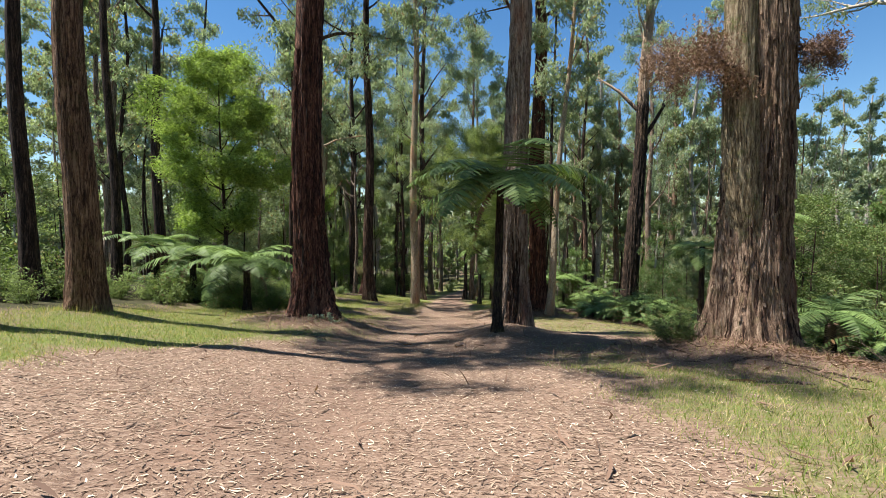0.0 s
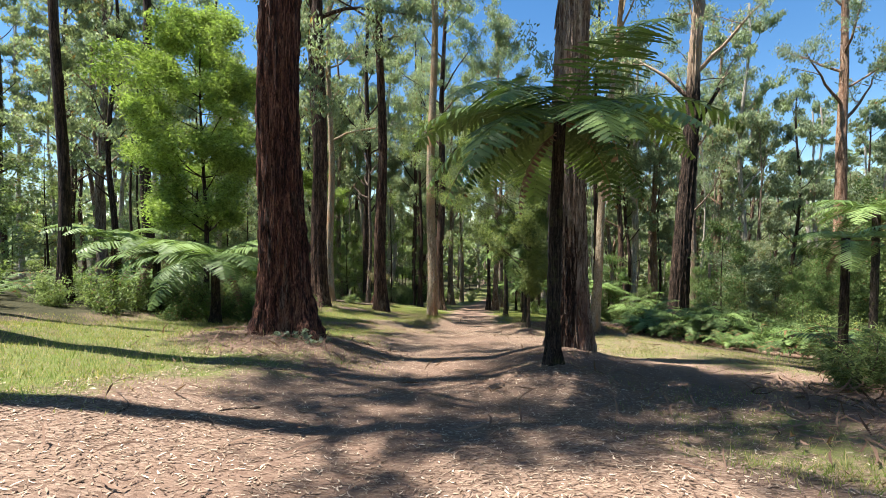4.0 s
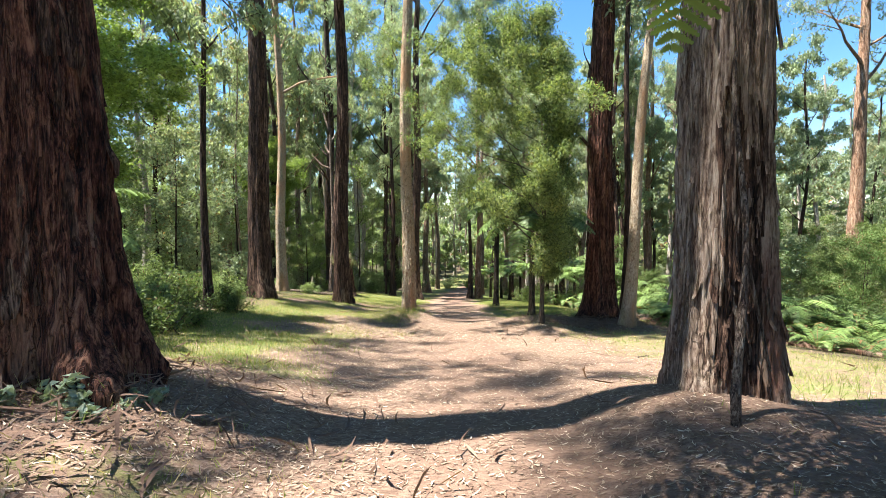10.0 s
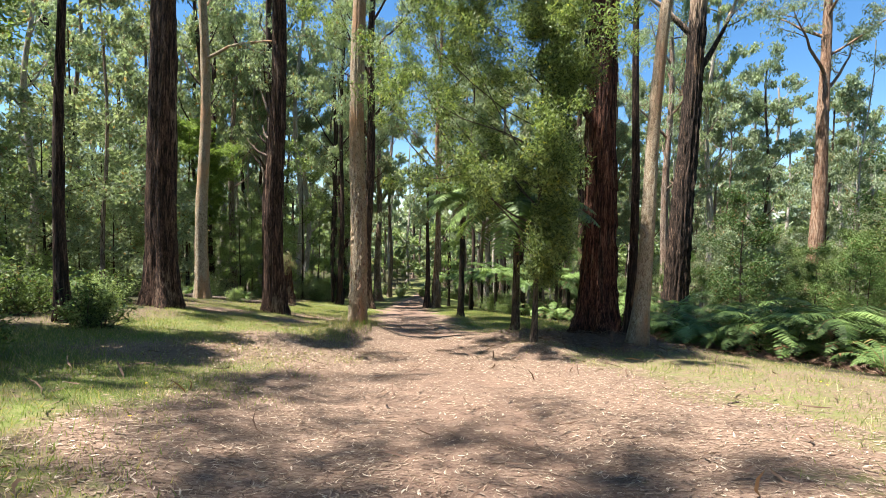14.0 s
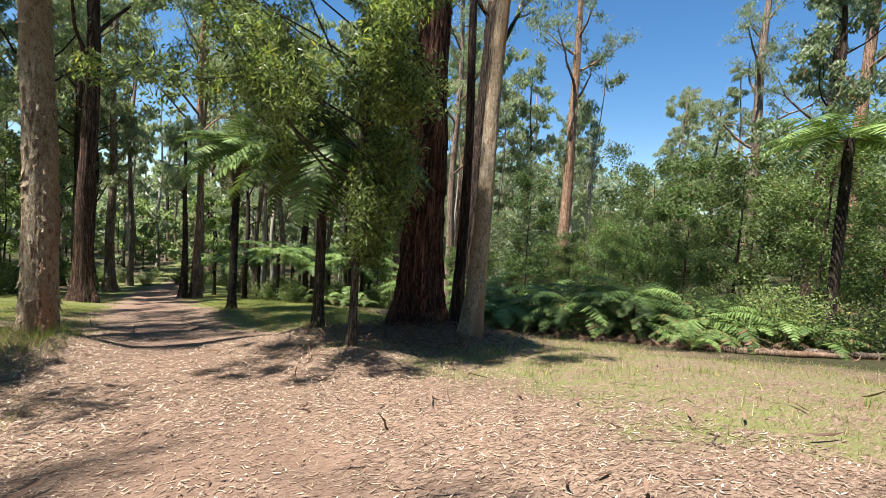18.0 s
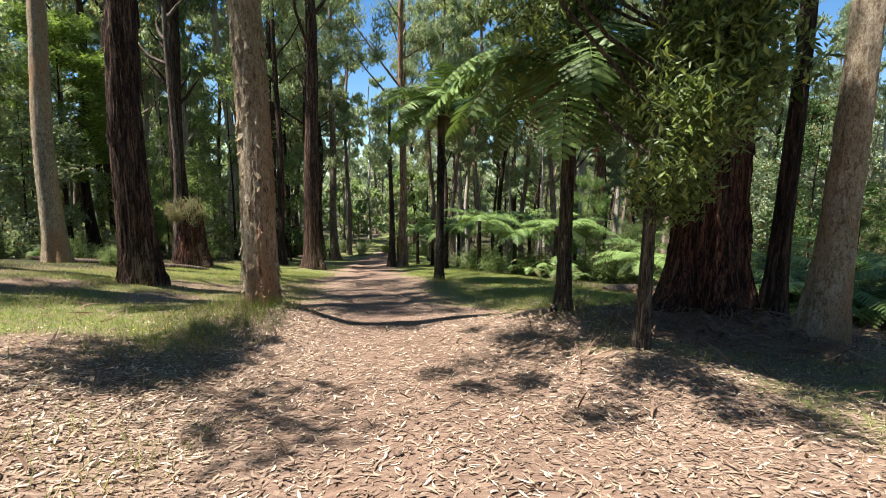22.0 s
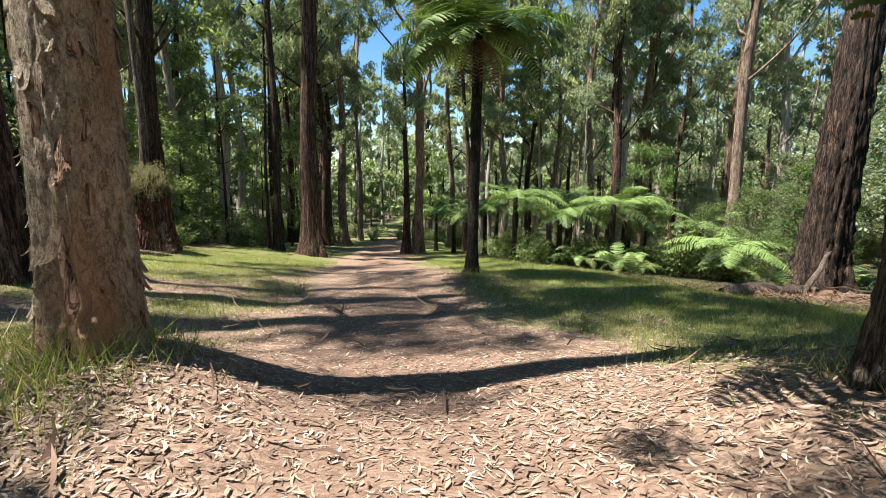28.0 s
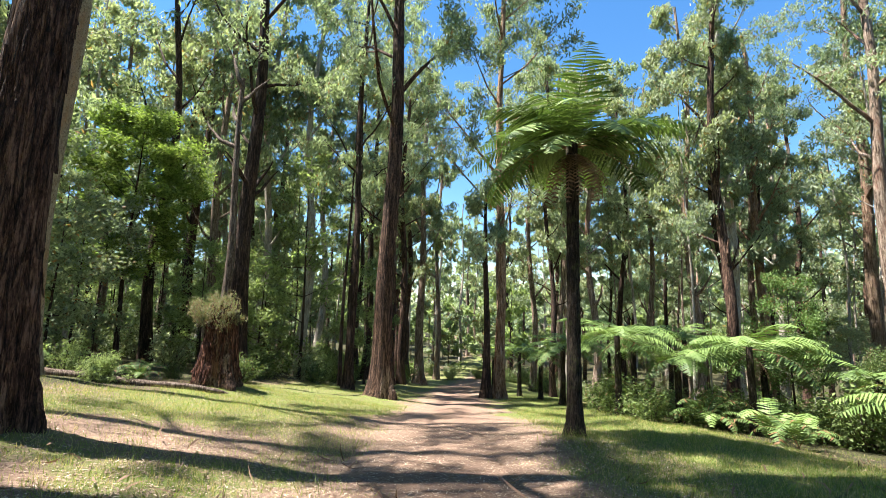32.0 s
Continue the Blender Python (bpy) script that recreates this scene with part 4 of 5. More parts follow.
tree_fern(9.4, 16.3, 3.5, 0.2, 1.7, 59, 12, label="slender tree fern beside the massive gum", dead=2)
tree_fern(13.5, 15.5, 1.5, 0.3, 2.3, 56, 14, label=L_TF, group="tree ferns")
for k, (fx, fy, fh, fs) in enumerate(((7.6, 50.5, 3.2, 2.6), (9.3, 53.0, 3.6, 2.7), (6.6, 55.5, 3.0, 2.4), (11.8, 48.5, 3.2, 2.9), (15.5, 45.5, 1.6, 2.6), (13.0, 55.5, 4.2, 2.6), (5.6, 63.0, 3.2, 2.2),
                                       (14.0, 30.5, 0.7, 2.3), (16.8, 29.0, 0.8, 2.3), (19.5, 32.0, 0.9, 2.4), (-17.5, 30.0, 1.4, 2.4), (16.5, 21.0, 0.9, 2.2), (4.6, 70.0, 3.0, 2.2), (9.6, 49.6, 2.6, 2.5), (13.6, 50.4, 3.4, 2.7), (17.0, 49.0, 2.6, 2.5), (15.2, 52.5, 3.6, 2.6), (8.0, 57.5, 3.4, 2.5), (6.4, 60.0, 2.6, 2.3))):
    tree_fern(fx, fy, fh, 0.26, fs, 60 + k, 12 + k % 3, label=L_TF, group="tree ferns", dead=2)

for k, (fx, fy) in enumerate(((11.0, 32.4), (12.4, 30.6), (13.6, 28.8), (14.6, 27.0), (16.8, 28.4), (14.2, 33.0), (17.0, 25.8), (19.2, 29.0), (12.4, 35.2))):
    tree_fern(fx, fy, 0.8 + 0.4 * (k % 3), 0.24, 2.0 + 0.2 * (k % 2), 160 + k, 13, label="low tree fern with bright fronds on the dark bank", group="bank tree ferns", dead=3)
for k, (fx, fy, fh) in enumerate(((13.2, 29.8, 2.6), (16.6, 25.4, 2.9), (15.4, 29.2, 2.4), (18.6, 23.0, 3.2), (11.6, 34.8, 2.2), (19.5, 28.5, 3.0), (20.5, 20.5, 2.6))):
    shrub(fx, fy, fh, fh * 1.1, (M_BUSH, M_SAPLEAF)[k % 2], 180 + k, 36, 18, 0.13, 0.05, label="tall dark green shrub behind the fern bank", group="bank shrubs")

for k, (fx, fy, fh) in enumerate(((9.9, 32.6, 1.7), (11.0, 31.0, 2.0), (12.2, 29.4, 2.2), (13.2, 27.6, 2.1), (14.2, 26.0, 2.3), (15.4, 24.8, 2.2), (16.6, 23.4, 2.2), (12.8, 25.6, 1.6), (11.6, 27.6, 1.5), (14.8, 22.8, 1.6))):
    shrub(fx + 2.6, fy + 1.7, fh * 0.95, fh * 1.05, (M_BUSH, M_FERNDK)[k % 2], 280 + k, 46, 20, 0.09, 0.034, label="dense dark green shrub among the bank ferns", group="bank shrubs")
shrub(6.35, 12.1, 1.2, 1.3, M_BUSH, 290, 50, 16, 0.2, 0.014, label="feathery dark green shrub at the foot of the massive gum", name="shrub")
shrub(15.2, 24.6, 2.0, 1.6, M_BUSH, 191, 30, 14, 0.09, 0.05, label="bright leafy bush round the foot of a tree fern", name="shrub", group="bank shrubs")
shrub(15.8, 46.0, 3.0, 3.6, M_BUSH, 192, 50, 20, 0.10, 0.05, label="rounded dense green bush below tree ferns", name="shrub", group="bank shrubs")

for k, (fx, fy, fh) in enumerate(((-9.4, 20.9, 1.5), (-10.6, 21.6, 1.7), (-8.2, 21.3, 1.2), (-11.8, 22.6, 1.6), (-9.9, 19.8, 1.0))):
    shrub(fx, fy, fh, fh * 1.15, (M_FERNDK, M_BUSH)[k % 2], 295 + k, 40, 16, 0.09, 0.034, label="dark green undergrowth below the tree ferns", group="fern undergrowth")

# ---- ground ferns ----
rng = np.random.default_rng(5)
fern_masters = []
for k in range(6):
    g = ground_fern(12.0 + 0.9 * k, 26.0 + 0.4 * k, 1.0, 80 + k, 9, label="clump of green bracken fern on the dark bank", group="bank ferns")
    fern_masters.append(g)


def scatter_copy(masters, spots, rng, smin, smax, sink=0.05):
    for sx, sy in spots:
        o = masters[int(rng.integers(0, len(masters)))]
        sc = rng.uniform(smin, smax)
        if -20.5 < sx < -17 and 34 < sy < 39:
            continue  # a gap that lets the sun on to the lawn
        copy_thing(o, Matrix.Translation((sx, sy, float(land(sx, sy)) - sink)) @ Matrix.Rotation(rng.uniform(0, 6.3), 4, "Z") @ Matrix.Diagonal((sc, sc, sc * rng.uniform(0.9, 1.15), 1)))


spots = []
for _ in range(70):
    u, w = rng.random(), rng.random()
    spots.append((10.6 + 5.0 * (1 - u) + 8 * w**1.5, 34 - 9.5 * (1 - u) + 5 * w))
for _ in range(16):
    spots.append((rng.uniform(10.5, 17), rng.uniform(12, 21)))
for _ in range(12):
    spots.append((rng.uniform(9.5, 19), rng.uniform(46, 60)))
for _ in range(16):
    spots.append((rng.uniform(-22, -11), rng.uniform(17, 40)))
scatter_copy(fern_masters, spots, rng, 1.0, 1.8)
scatter_copy(fern_masters, [(10.6 + 0.36 * k + rng.uniform(-0.2, 0.6), 33.8 - 0.68 * k + rng.uniform(-0.3, 0.6)) for k in range(15)], rng, 1.15, 1.65)
spots = [(rng.uniform(10, 22), rng.uniform(44.5, 47.5)) for _ in range(7)]
scatter_copy(fern_masters, spots, rng, 1.0, 1.7)

# ---- withered ferns at the foot of the bank ----
def dead_fern(x, y, size, seed):
    rng = np.random.default_rng(seed)
    root = new("dead_fern")
    root.location = (x, y, float(land(x, y)) - 0.03)
    for i in range(8):
        place_frond(root, FROND_DEAD, rng.uniform(0.15, 0.5) * size, i * 2.4 + rng.uniform(-0.4, 0.4), rng.uniform(-0.1, 0.35), size * rng.uniform(0.5, 0.9), "dead_frond")
    return tagged(root, "withered brown fern fronds heaped before the fern bank", "fern", "withered ferns")


rd = np.random.default_rng(91)
for k in range(22):
    u = k / 21
    dead_fern(10.3 + 4.6 * u + rd.uniform(-0.4, 0.4), 33.2 - 8.8 * u + rd.uniform(-0.5, 0.5), rd.uniform(0.6, 1.1), 500 + k)
for k in range(7):
    dead_fern(10.5 + 0.95 * k + rd.uniform(-0.4, 0.4), 39.4 + 0.35 * k + rd.uniform(-0.5, 0.5), rd.uniform(0.6, 1.0), 530 + k)
for k, (fx, fy) in enumerate(((5.6, 30.2), (6.4, 29.7), (5.2, 29.6), (4.6, 30.4), (7.5, 29.4))):
    dead_fern(fx, fy, rd.uniform(0.5, 0.8), 540 + k)

# ---- shrubs ----
bush_masters = [shrub(-11.5 - 2.2 * k, 30.0 + 2 * k, 1.7, 2.2, (M_BUSH, M_BUSHLT, M_BUSH, M_GUM2)[k], 90 + k, 24, 14, 0.15, 0.055, label=("dense dark green understorey shrub", "light green feathery understorey shrub", "dense dark green understorey shrub", "olive green understorey shrub")[k], group="understorey shrubs") for k in range(4)]
spots = []
while len(spots) < 150:
    sx, sy = rng.uniform(-40, 45), rng.uniform(8, 95)
    d = abs(sx - float(path_mid(sy)))
    if sx < 0 and d < (9.0 + 1.5 * math.sin(sy * 0.4) if sy < 62 else 6.5):
        continue
    if sx > 0 and d < (9.0 if sy < 34 else 12.5 if sy < 47 else 7.0 + 1.0 * math.sin(sy)):
        continue
    if sx < 0 and sy < 17 and d < 12.5:
        continue
    spots.append((sx, sy))
scatter_copy(bush_masters, spots, rng, 0.7, 1.7)
spots = []
for _ in range(34):
    w = rng.random()
    sy = rng.uniform(21.5, 35)
    spots.append((-7.2 - 0.18 * (sy - 22) - 6.5 * w, sy))
for _ in range(12):
    spots.append((rng.uniform(-17, -11.5), rng.uniform(13.5, 21)))
for _ in range(9):
    spots.append((rng.uniform(-13, -7.6), rng.uniform(53.5, 62)))
scatter_copy(bush_masters[:3], spots, rng, 0.55, 0.95)

spots = [(rng.uniform(6.8, 20), rng.uniform(48.5, 58)) for _ in range(30)] + [(rng.uniform(15, 22), 29.5 + rng.uniform(-3.5, 5)) for _ in range(14)]
scatter_copy(bush_masters[:1] + bush_masters[2:3], spots, rng, 0.7, 1.3)

# ---- the forest behind ----
GUM_TEXT = ("dark-barked gum with loose grey-green crown in the forest", "pale grey gum with loose olive crown in the forest", "cream-barked gum with loose grey-green crown in the forest", "brown gum with loose olive crown in the forest")
UNDER_TEXT = ("leafy green understorey tree", "dense green understorey tree", "olive green understorey tree", "green bushy understorey tree")


def forest_gum(k, x, y, per, ll, lw, seed, segs, rings, limbs):
    return gum_tree(x, y, (M_DARK, M_GREY, M_WHITE, M_RUST)[k], 29 + 1.8 * k, 0.58 + 0.07 * k, (M_GUM, M_GUM2)[k % 2], seed, (0.012 * (k - 1.5), 0), 0.4, 0.3 + 0.05 * (k % 3), limbs, 0.15, per, ll, lw, 0.68, segs, rings, 0.03, 0.3, GUM_TEXT[k], "forest gums", 2, joined=True)


def forest_under(k, x, y, per, ll, lw, seed, boughs, mats=None, thin=1, rad=0.7, width=5.4, from_h=0.15):
    return small_tree(x, y, 9 + 1.3 * k, 0.2, 5.4, M_DARK, (mats or (M_BUSHLT, M_GUM, M_GUM2, M_BUSHLT))[k], seed, from_h, per, boughs, ll, lw, rad, 0.4, 0.9, label=UNDER_TEXT[k], group="understorey trees", joined=True, segs=7, rings=10, thin=thin)


mid_masters = [forest_gum(k, -30 + 4 * k, 70 + 3 * k, 30, 0.40, 0.14, 200 + k, 12, 22, 10) for k in range(4)]
dense_masters = [forest_gum(k, 22 + 5 * k, 66 + 4 * k, 48, 0.40, 0.15, 260 + k, 12, 22, 11) for k in range(4)]
far_masters = [forest_gum(k, -40 + 22 * k, 118 + 3 * k, 11, 0.8, 0.36, 220 + k, 8, 12, 8) for k in range(4)]
pole_masters = []
for k in range(3):
    pole_masters.append(gum_tree(-34 + 9 * k, 55 + 6 * k, (M_DARK, M_GREY, M_WHITE)[k], 21 + 2 * k, 0.27, (M_GUM, M_GUM2)[k % 2], 240 + k, (0.015 * (k - 1), 0.01), 0.3, 0.45, 6, 0.13, 18, 0.40, 0.14, 0.85, 8, 14, 0.02, 0.25,
                                 ("thin dark pole gum in the forest", "thin grey pole gum in the forest", "thin cream-barked pole gum in the forest")[k], "pole gums", 1, joined=True))
under_masters = [forest_under(k, -28 + 6 * k, 62 + 5 * k, 48, 0.28, 0.12, 300 + k, 14, None, 2, 0.8) for k in range(4)]
gully_masters = [forest_under(k, 40 + 6 * k, 62 + 5 * k, 95, 0.27, 0.12, 360 + k, 16, (M_GUM, M_BUSH, M_GUM2, M_BUSH), 3, 0.95, 6.8, 0.3) for k in range(4)]
low_masters = [forest_under(k, -36 + 20 * k, 112 + 5 * k, 10, 0.62, 0.34, 320 + k, 10) for k in range(4)]


def open_ground(sx, sy, tall=True):
    m = float(path_mid(sy))
    if sy < 6:
        return abs(sx - m) < (16 if sy > -4 else 5)
    if sy > 92:
        return False
    if tall and sy > 21 and sx > 14 and 1.38 < (sx + 0.3) / (sy - 21 + 1e-6) < 1.9:
        return True  # a gap in the canopy over the gully
    if sx < m:
        return m - sx < (12 if sy < 34 else 14 if sy < 60 else 5.5)
    return sx - m < (19 if sy < 48 else 10 if sy < 60 else 6.5)


def forest(masters, count, box, gap, smin, smax, rng, taken, tall=True):
    n = tries = 0
    out = []
    while n < count and tries < count * 60:
        tries += 1
        sx, sy = rng.uniform(box[0], box[1]), rng.uniform(box[2], box[3])
        if open_ground(sx, sy, tall) or any((sx - a) ** 2 + (sy - b) ** 2 < gap * gap for a, b in taken):
            continue
        taken.append((sx, sy))
        out.append((sx, sy))
        n += 1
    scatter_copy(masters, out, rng, smin, smax, 0.1)


taken = [(-10.05, 35.4), (-12.1, 44.8), (-11.4, 39.4), (18.2, 43.9), (39.2, 53.6), (53.7, 41.2), (46, 31), (52, 34.5), (26, 57)]
for sx, sy in ((-21, 19), (-25, 22), (-19, 27), (-24, 28), (-30, 24), (-16, 21), (-28, 18)):
    taken.append((sx, sy))
wide = [(a, b) for a, b in taken]
for k in range(60):
    wide.append((-31 + 16 * (k % 10) / 9, 16 + 15 * (k // 10) / 5))
forest(dense_masters, 14, (-60, -27, 30, 85), 4.5, 0.8, 1.1, rng, wide)
forest(dense_masters, 14, (-26, 5, 64, 90), 4.0, 0.8, 1.1, rng, wide)
forest(mid_masters, 15, (-60, 5, 18, 75), 3.6, 0.8, 1.15, rng, wide)
taken += wide[len(taken) + 60:]
forest(dense_masters, 10, (12, 36, 66, 92), 4.5, 0.75, 1.1, rng, taken)
forest(dense_masters, 17, (30, 85, 50, 92), 5, 0.75, 1.1, rng, taken)
forest(dense_masters, 10, (30, 75, 8, 34), 6, 0.75, 1.05, rng, taken)
forest(dense_masters, 9, (6, 20, 60, 92), 3.6, 0.8, 1.05, rng, taken)
forest(dense_masters, 6, (-9, -4, 80, 95), 3.0, 0.8, 1.05, rng, taken)
forest(pole_masters, 36, (-42, 4, 22, 88), 2.0, 0.7, 1.15, rng, wide)
taken += wide[len(taken) + 60:]
forest(pole_masters[1:], 24, (9, 50, 50, 92), 2.0, 0.7, 1.15, rng, taken)
forest(far_masters, 75, (-75, 85, 88, 165), 4.0, 0.8, 1.15, rng, taken)
forest(far_masters, 14, (-60, 70, -35, 12), 7, 0.8, 1.1, rng, taken)
# unseen gums behind and beside the start, added to hold back sky light
forest(dense_masters, 16, (-34, 34, -34, -5), 5.5, 0.8, 1.05, rng, taken)
forest(dense_masters, 9, (17, 42, -8, 5.5), 5.5, 0.8, 1.05, rng, taken)
for k in range(40):
    taken.append((-24 + 14 * (k % 5) / 4, 17 + 19 * (k // 5) / 7))
forest(under_masters, 46, (-48, 5, 22, 80), 3.2, 0.6, 1.2, rng, taken)
near_masters = [forest_under(k, 24 + 3 * k, 30 + 4 * k, 130, 0.2, 0.09, 340 + k, 16, (M_BUSH, M_FERNDK, M_BUSH, M_FERNDK), 3, 0.85, 6.6, 0.25) for k in range(4)]
forest(near_masters, 34, (14, 38, 22, 54), 2.8, 0.4, 0.8, rng, taken, False)
forest(gully_masters, 40, (20, 75, 24, 88), 3.2, 0.5, 0.95, rng, taken, False)
left_taken = [(a, b) for a, b in taken[:9]]
forest(under_masters, 26, (-36, -13.5, 50, 76), 2.6, 0.45, 0.85, rng, left_taken)
forest(bush_masters, 40, (-30, -6.5, 60, 80), 1.8, 0.9, 1.8, rng, left_taken)
forest(low_masters, 90, (-80, 100, 85, 160), 3.5, 0.8, 1.5, rng, taken)
forest(low_masters, 50, (40, 115, 15, 90), 4.0, 0.6, 1.1, rng, taken, False)
forest(bush_masters, 26, (-12, 16, 94, 108), 1.6, 1.0, 2.0, rng, taken)

# ---- distant woods ----
rw = np.random.default_rng(61)
cx, cy, cz, cr = [], [], [], []
for _ in range(1080):
    a, r = rw.uniform(-1.15, 1.85), rw.uniform(120, 300)
    x0, y0 = r * math.sin(a), 25 + r * math.cos(a)
    h = rw.uniform(9, 30)
    for _ in range(4):
        cx.append(x0 + rw.normal(0, 2.0))
        cy.append(y0 + rw.normal(0, 2.0))
        cz.append(float(land(x0, y0)) + h * rw.uniform(0.25, 1.0))
tips = np.stack([cx, cy, cz], -1)
v, q = clumps(tips, rw, 20, 3.4, 2.2, 1.2, 0.35, 0.9, 0.1)
tagged(new("distant_woods", mesh_from("distant_woods", v, [q], M_GUM)), "far grey-green wooded slopes behind the nearer forest", "woods", kind="stuff")

# ---- dead branch on the massive gum ----
def dead_branch(x, y, z0, azims, length, radius, seed, label, parent_at):
    rng = np.random.default_rng(seed)
    root = new("dead_branch")
    root.location = parent_at
    pieces, tips = [], []
    for az, el in azims:
        pts, rr = limb_line((x - parent_at[0], y - parent_at[1], z0 - parent_at[2]), az, el, length, 0.05, rng, 8, -0.3, 0.2)
        pieces.append(tube(pts, rr, 5))
        tips += list(pts[2:])
        for b in range(5):
            j = int(rng.integers(2, 7))
            sp, sr = limb_line(pts[j], rng.uniform(0, 6.3), rng.uniform(-0.7, 0.8), length * 0.4, rr[j] * 0.5, rng, 5, -0.2, 0.25)
            pieces.append(tube(sp, sr, 4))
            tips += list(sp[1:])
    v, q = join(pieces)
    tagged(part("twigwork", mesh_from("twig", v, [q], M_DEADW, True), root), kind="stuff")
    v, q = clumps(tips, rng, 110, radius, 0.10, 0.028, 0.5, 0.9, 0.2)
    part("dead_foliage", mesh_from("dead_foliage", v, [q], M_DEADLEAF), root)
    return tagged(root, label, "branch")


dead_branch(7.15, 11.0, 5.3, ((3.3, 0.25), (2.7, 0.1), (3.9, 0.4)), 2.1, 0.42, 401, "dead brown leafy branch hanging off the massive gum", (7.15, 11.0, 5.3))
dead_branch(8.1, 11.0, 5.9, ((-0.3, 0.1),), 1.2, 0.35, 402, "small dead brown leafy branch on the massive gum", (8.1, 11.0, 5.9))

# ---- stump, snag, logs ----
stump = new("tree_stump")
stump.location = (-8.3, 48.9, float(land(-8.3, 48.9)))
v, q, mid, base = trunk_shape(3.0, 0.55, 0.5, (0.02, 0), 0.05, 71, 48, 40, 0.12, 0.8)
v[-48:, 2] += np.random.default_rng(3).uniform(-0.7, 0.25, 48)
part("trunk", mesh_from("stump", v, [q], M_RUST, True), stump)
sv, sq = bark_strips(v, 48, 160, (0.1, 2.2), (0.4, 1.2), (0.05, 0.12), 0.05, 76)
tagged(part("loose_bark", mesh_from("loose_bark", sv, [sq], M_RED, True), stump), kind="stuff")
tagged(stump, "broken brown stump of a big gum, shaggy with bark", "stump")
cap = shrub(-8.3, 48.9, 1.55, 1.9, M_STUMPLEAF, 72, 70, 30, 0.09, 0.03, label="shaggy brown-green shrub growing on the broken stump", name="stump_shrub", droop=0.7)
cap.location.z += 2.2
snag = new("dead_tree")
snag.location = (-10.4, 53.0, float(land(-10.4, 53.0)))
v, q, mid, base = trunk_shape(15, 0.24, 0.3, (0.02, 0), 0.15, 73, 24, 50, 0.05, 0.4)
part("trunk", mesh_from("snag", v, [q], M_DEADW, True), snag)
rs = np.random.default_rng(74)
for h, az, ln, el in ((11.2, 3.0, 2.6, 0.1), (12.8, 2.6, 2.2, 0.9), (13.6, 0.4, 2.4, 0.8), (14.6, 4.2, 2.5, 1.1)):
    pts, rr = limb_line(mid[int(np.argmin(np.abs(mid[:, 2] - h)))], az, el, ln, 0.13, rs, 9, 0.9, 0.22)
    v, q = tube(pts, rr, 7)
    part("dead_limb", mesh_from("dead_limb", v, [q], M_DEADW, True), snag)
tagged(snag, "bleached dead tree with crooked broken limbs", "tree")


def log_thing(p, q_, r, mat, seed, label, name="fallen_log", lift=0.6, rise=0.0):
    rg = np.random.default_rng(seed)
    n = 16
    t = np.linspace(0, 1, n)
    xs = p[0] + (q_[0] - p[0]) * t + 0.05 * np.sin(t * 7 + seed)
    ys = p[1] + (q_[1] - p[1]) * t + 0.05 * np.sin(t * 5 + 2 * seed)
    zs = land(xs, ys) + r * lift + rise * t**0.7
    rr = r * (1 - 0.35 * t) * (1 + 0.06 * rg.standard_normal(n))
    rr[0] *= 0.3
    rr[-1] *= 0.2
    root = new(name, None)
    o = np.array([xs[0], ys[0], zs[0]])
    root.location = o
    v, q = tube(np.stack([xs, ys, zs], -1) - o, rr, 14, 0.05, rg)
    part("trunk" if name == "fallen_log" else "wood", mesh_from(name, v, [q], mat, True), root)
    return tagged(root, label, "log" if name == "fallen_log" else "stick", "" if name == "fallen_log" else "fallen sticks")


log_thing((12.9, 26.2), (14.6, 23.4), 0.12, M_STRINGY, 1, "weathered brown log lying before the fern bank")
log_thing((14.3, 24.3), (17.9, 22.7), 0.13, M_DEADW, 2, "thin grey log lying on the leaf litter")
log_thing((9.0, 38.6), (15.6, 41.6), 0.22, M_DEADW, 3, "mossy grey log lying across dry fern debris")
log_thing((13.4, 40.2), (17.2, 42.6), 0.09, M_DEADW, 5, "grey dead branch propped against the dark gum", rise=1.5)
log_thing((12.6, 41.4), (16.8, 40.4), 0.14, M_STRINGY, 6, "short brown log lying in dry fern debris")
log_thing((-13.5, 45.5), (-7.0, 47.2), 0.14, M_DEADW, 4, "grey fallen branch lying in the scrub")
rs = np.random.default_rng(17)
for k in range(34):
    sx, sy = (rs.choice((-1, 1)) * rs.uniform(2.4, 5.5) + 0.3, rs.uniform(2.5, 46)) if k < 22 else (rs.uniform(5.5, 11), rs.uniform(7, 12))
    a, ln = rs.uniform(0, 3.14), rs.uniform(0.25, 0.9) if k < 22 else rs.uniform(0.8, 2.0)
    log_thing((sx, sy), (sx + ln * math.cos(a), sy + ln * math.sin(a)), rs.uniform(0.006, 0.014) if k < 22 else rs.uniform(0.012, 0.03), M_DEADW, 20 + k, "dry grey-brown stick lying on the leaf litter", "stick", 0.9)

# ---- litter, grass ----
def slope_frame(x, y):
    e = 0.05
    nx = -(land(x + e, y) - land(x - e, y)) / (2 * e)
    ny = -(land(x, y + e) - land(x, y - e)) / (2 * e)
    return np.stack([nx, ny, np.ones_like(nx)], -1)


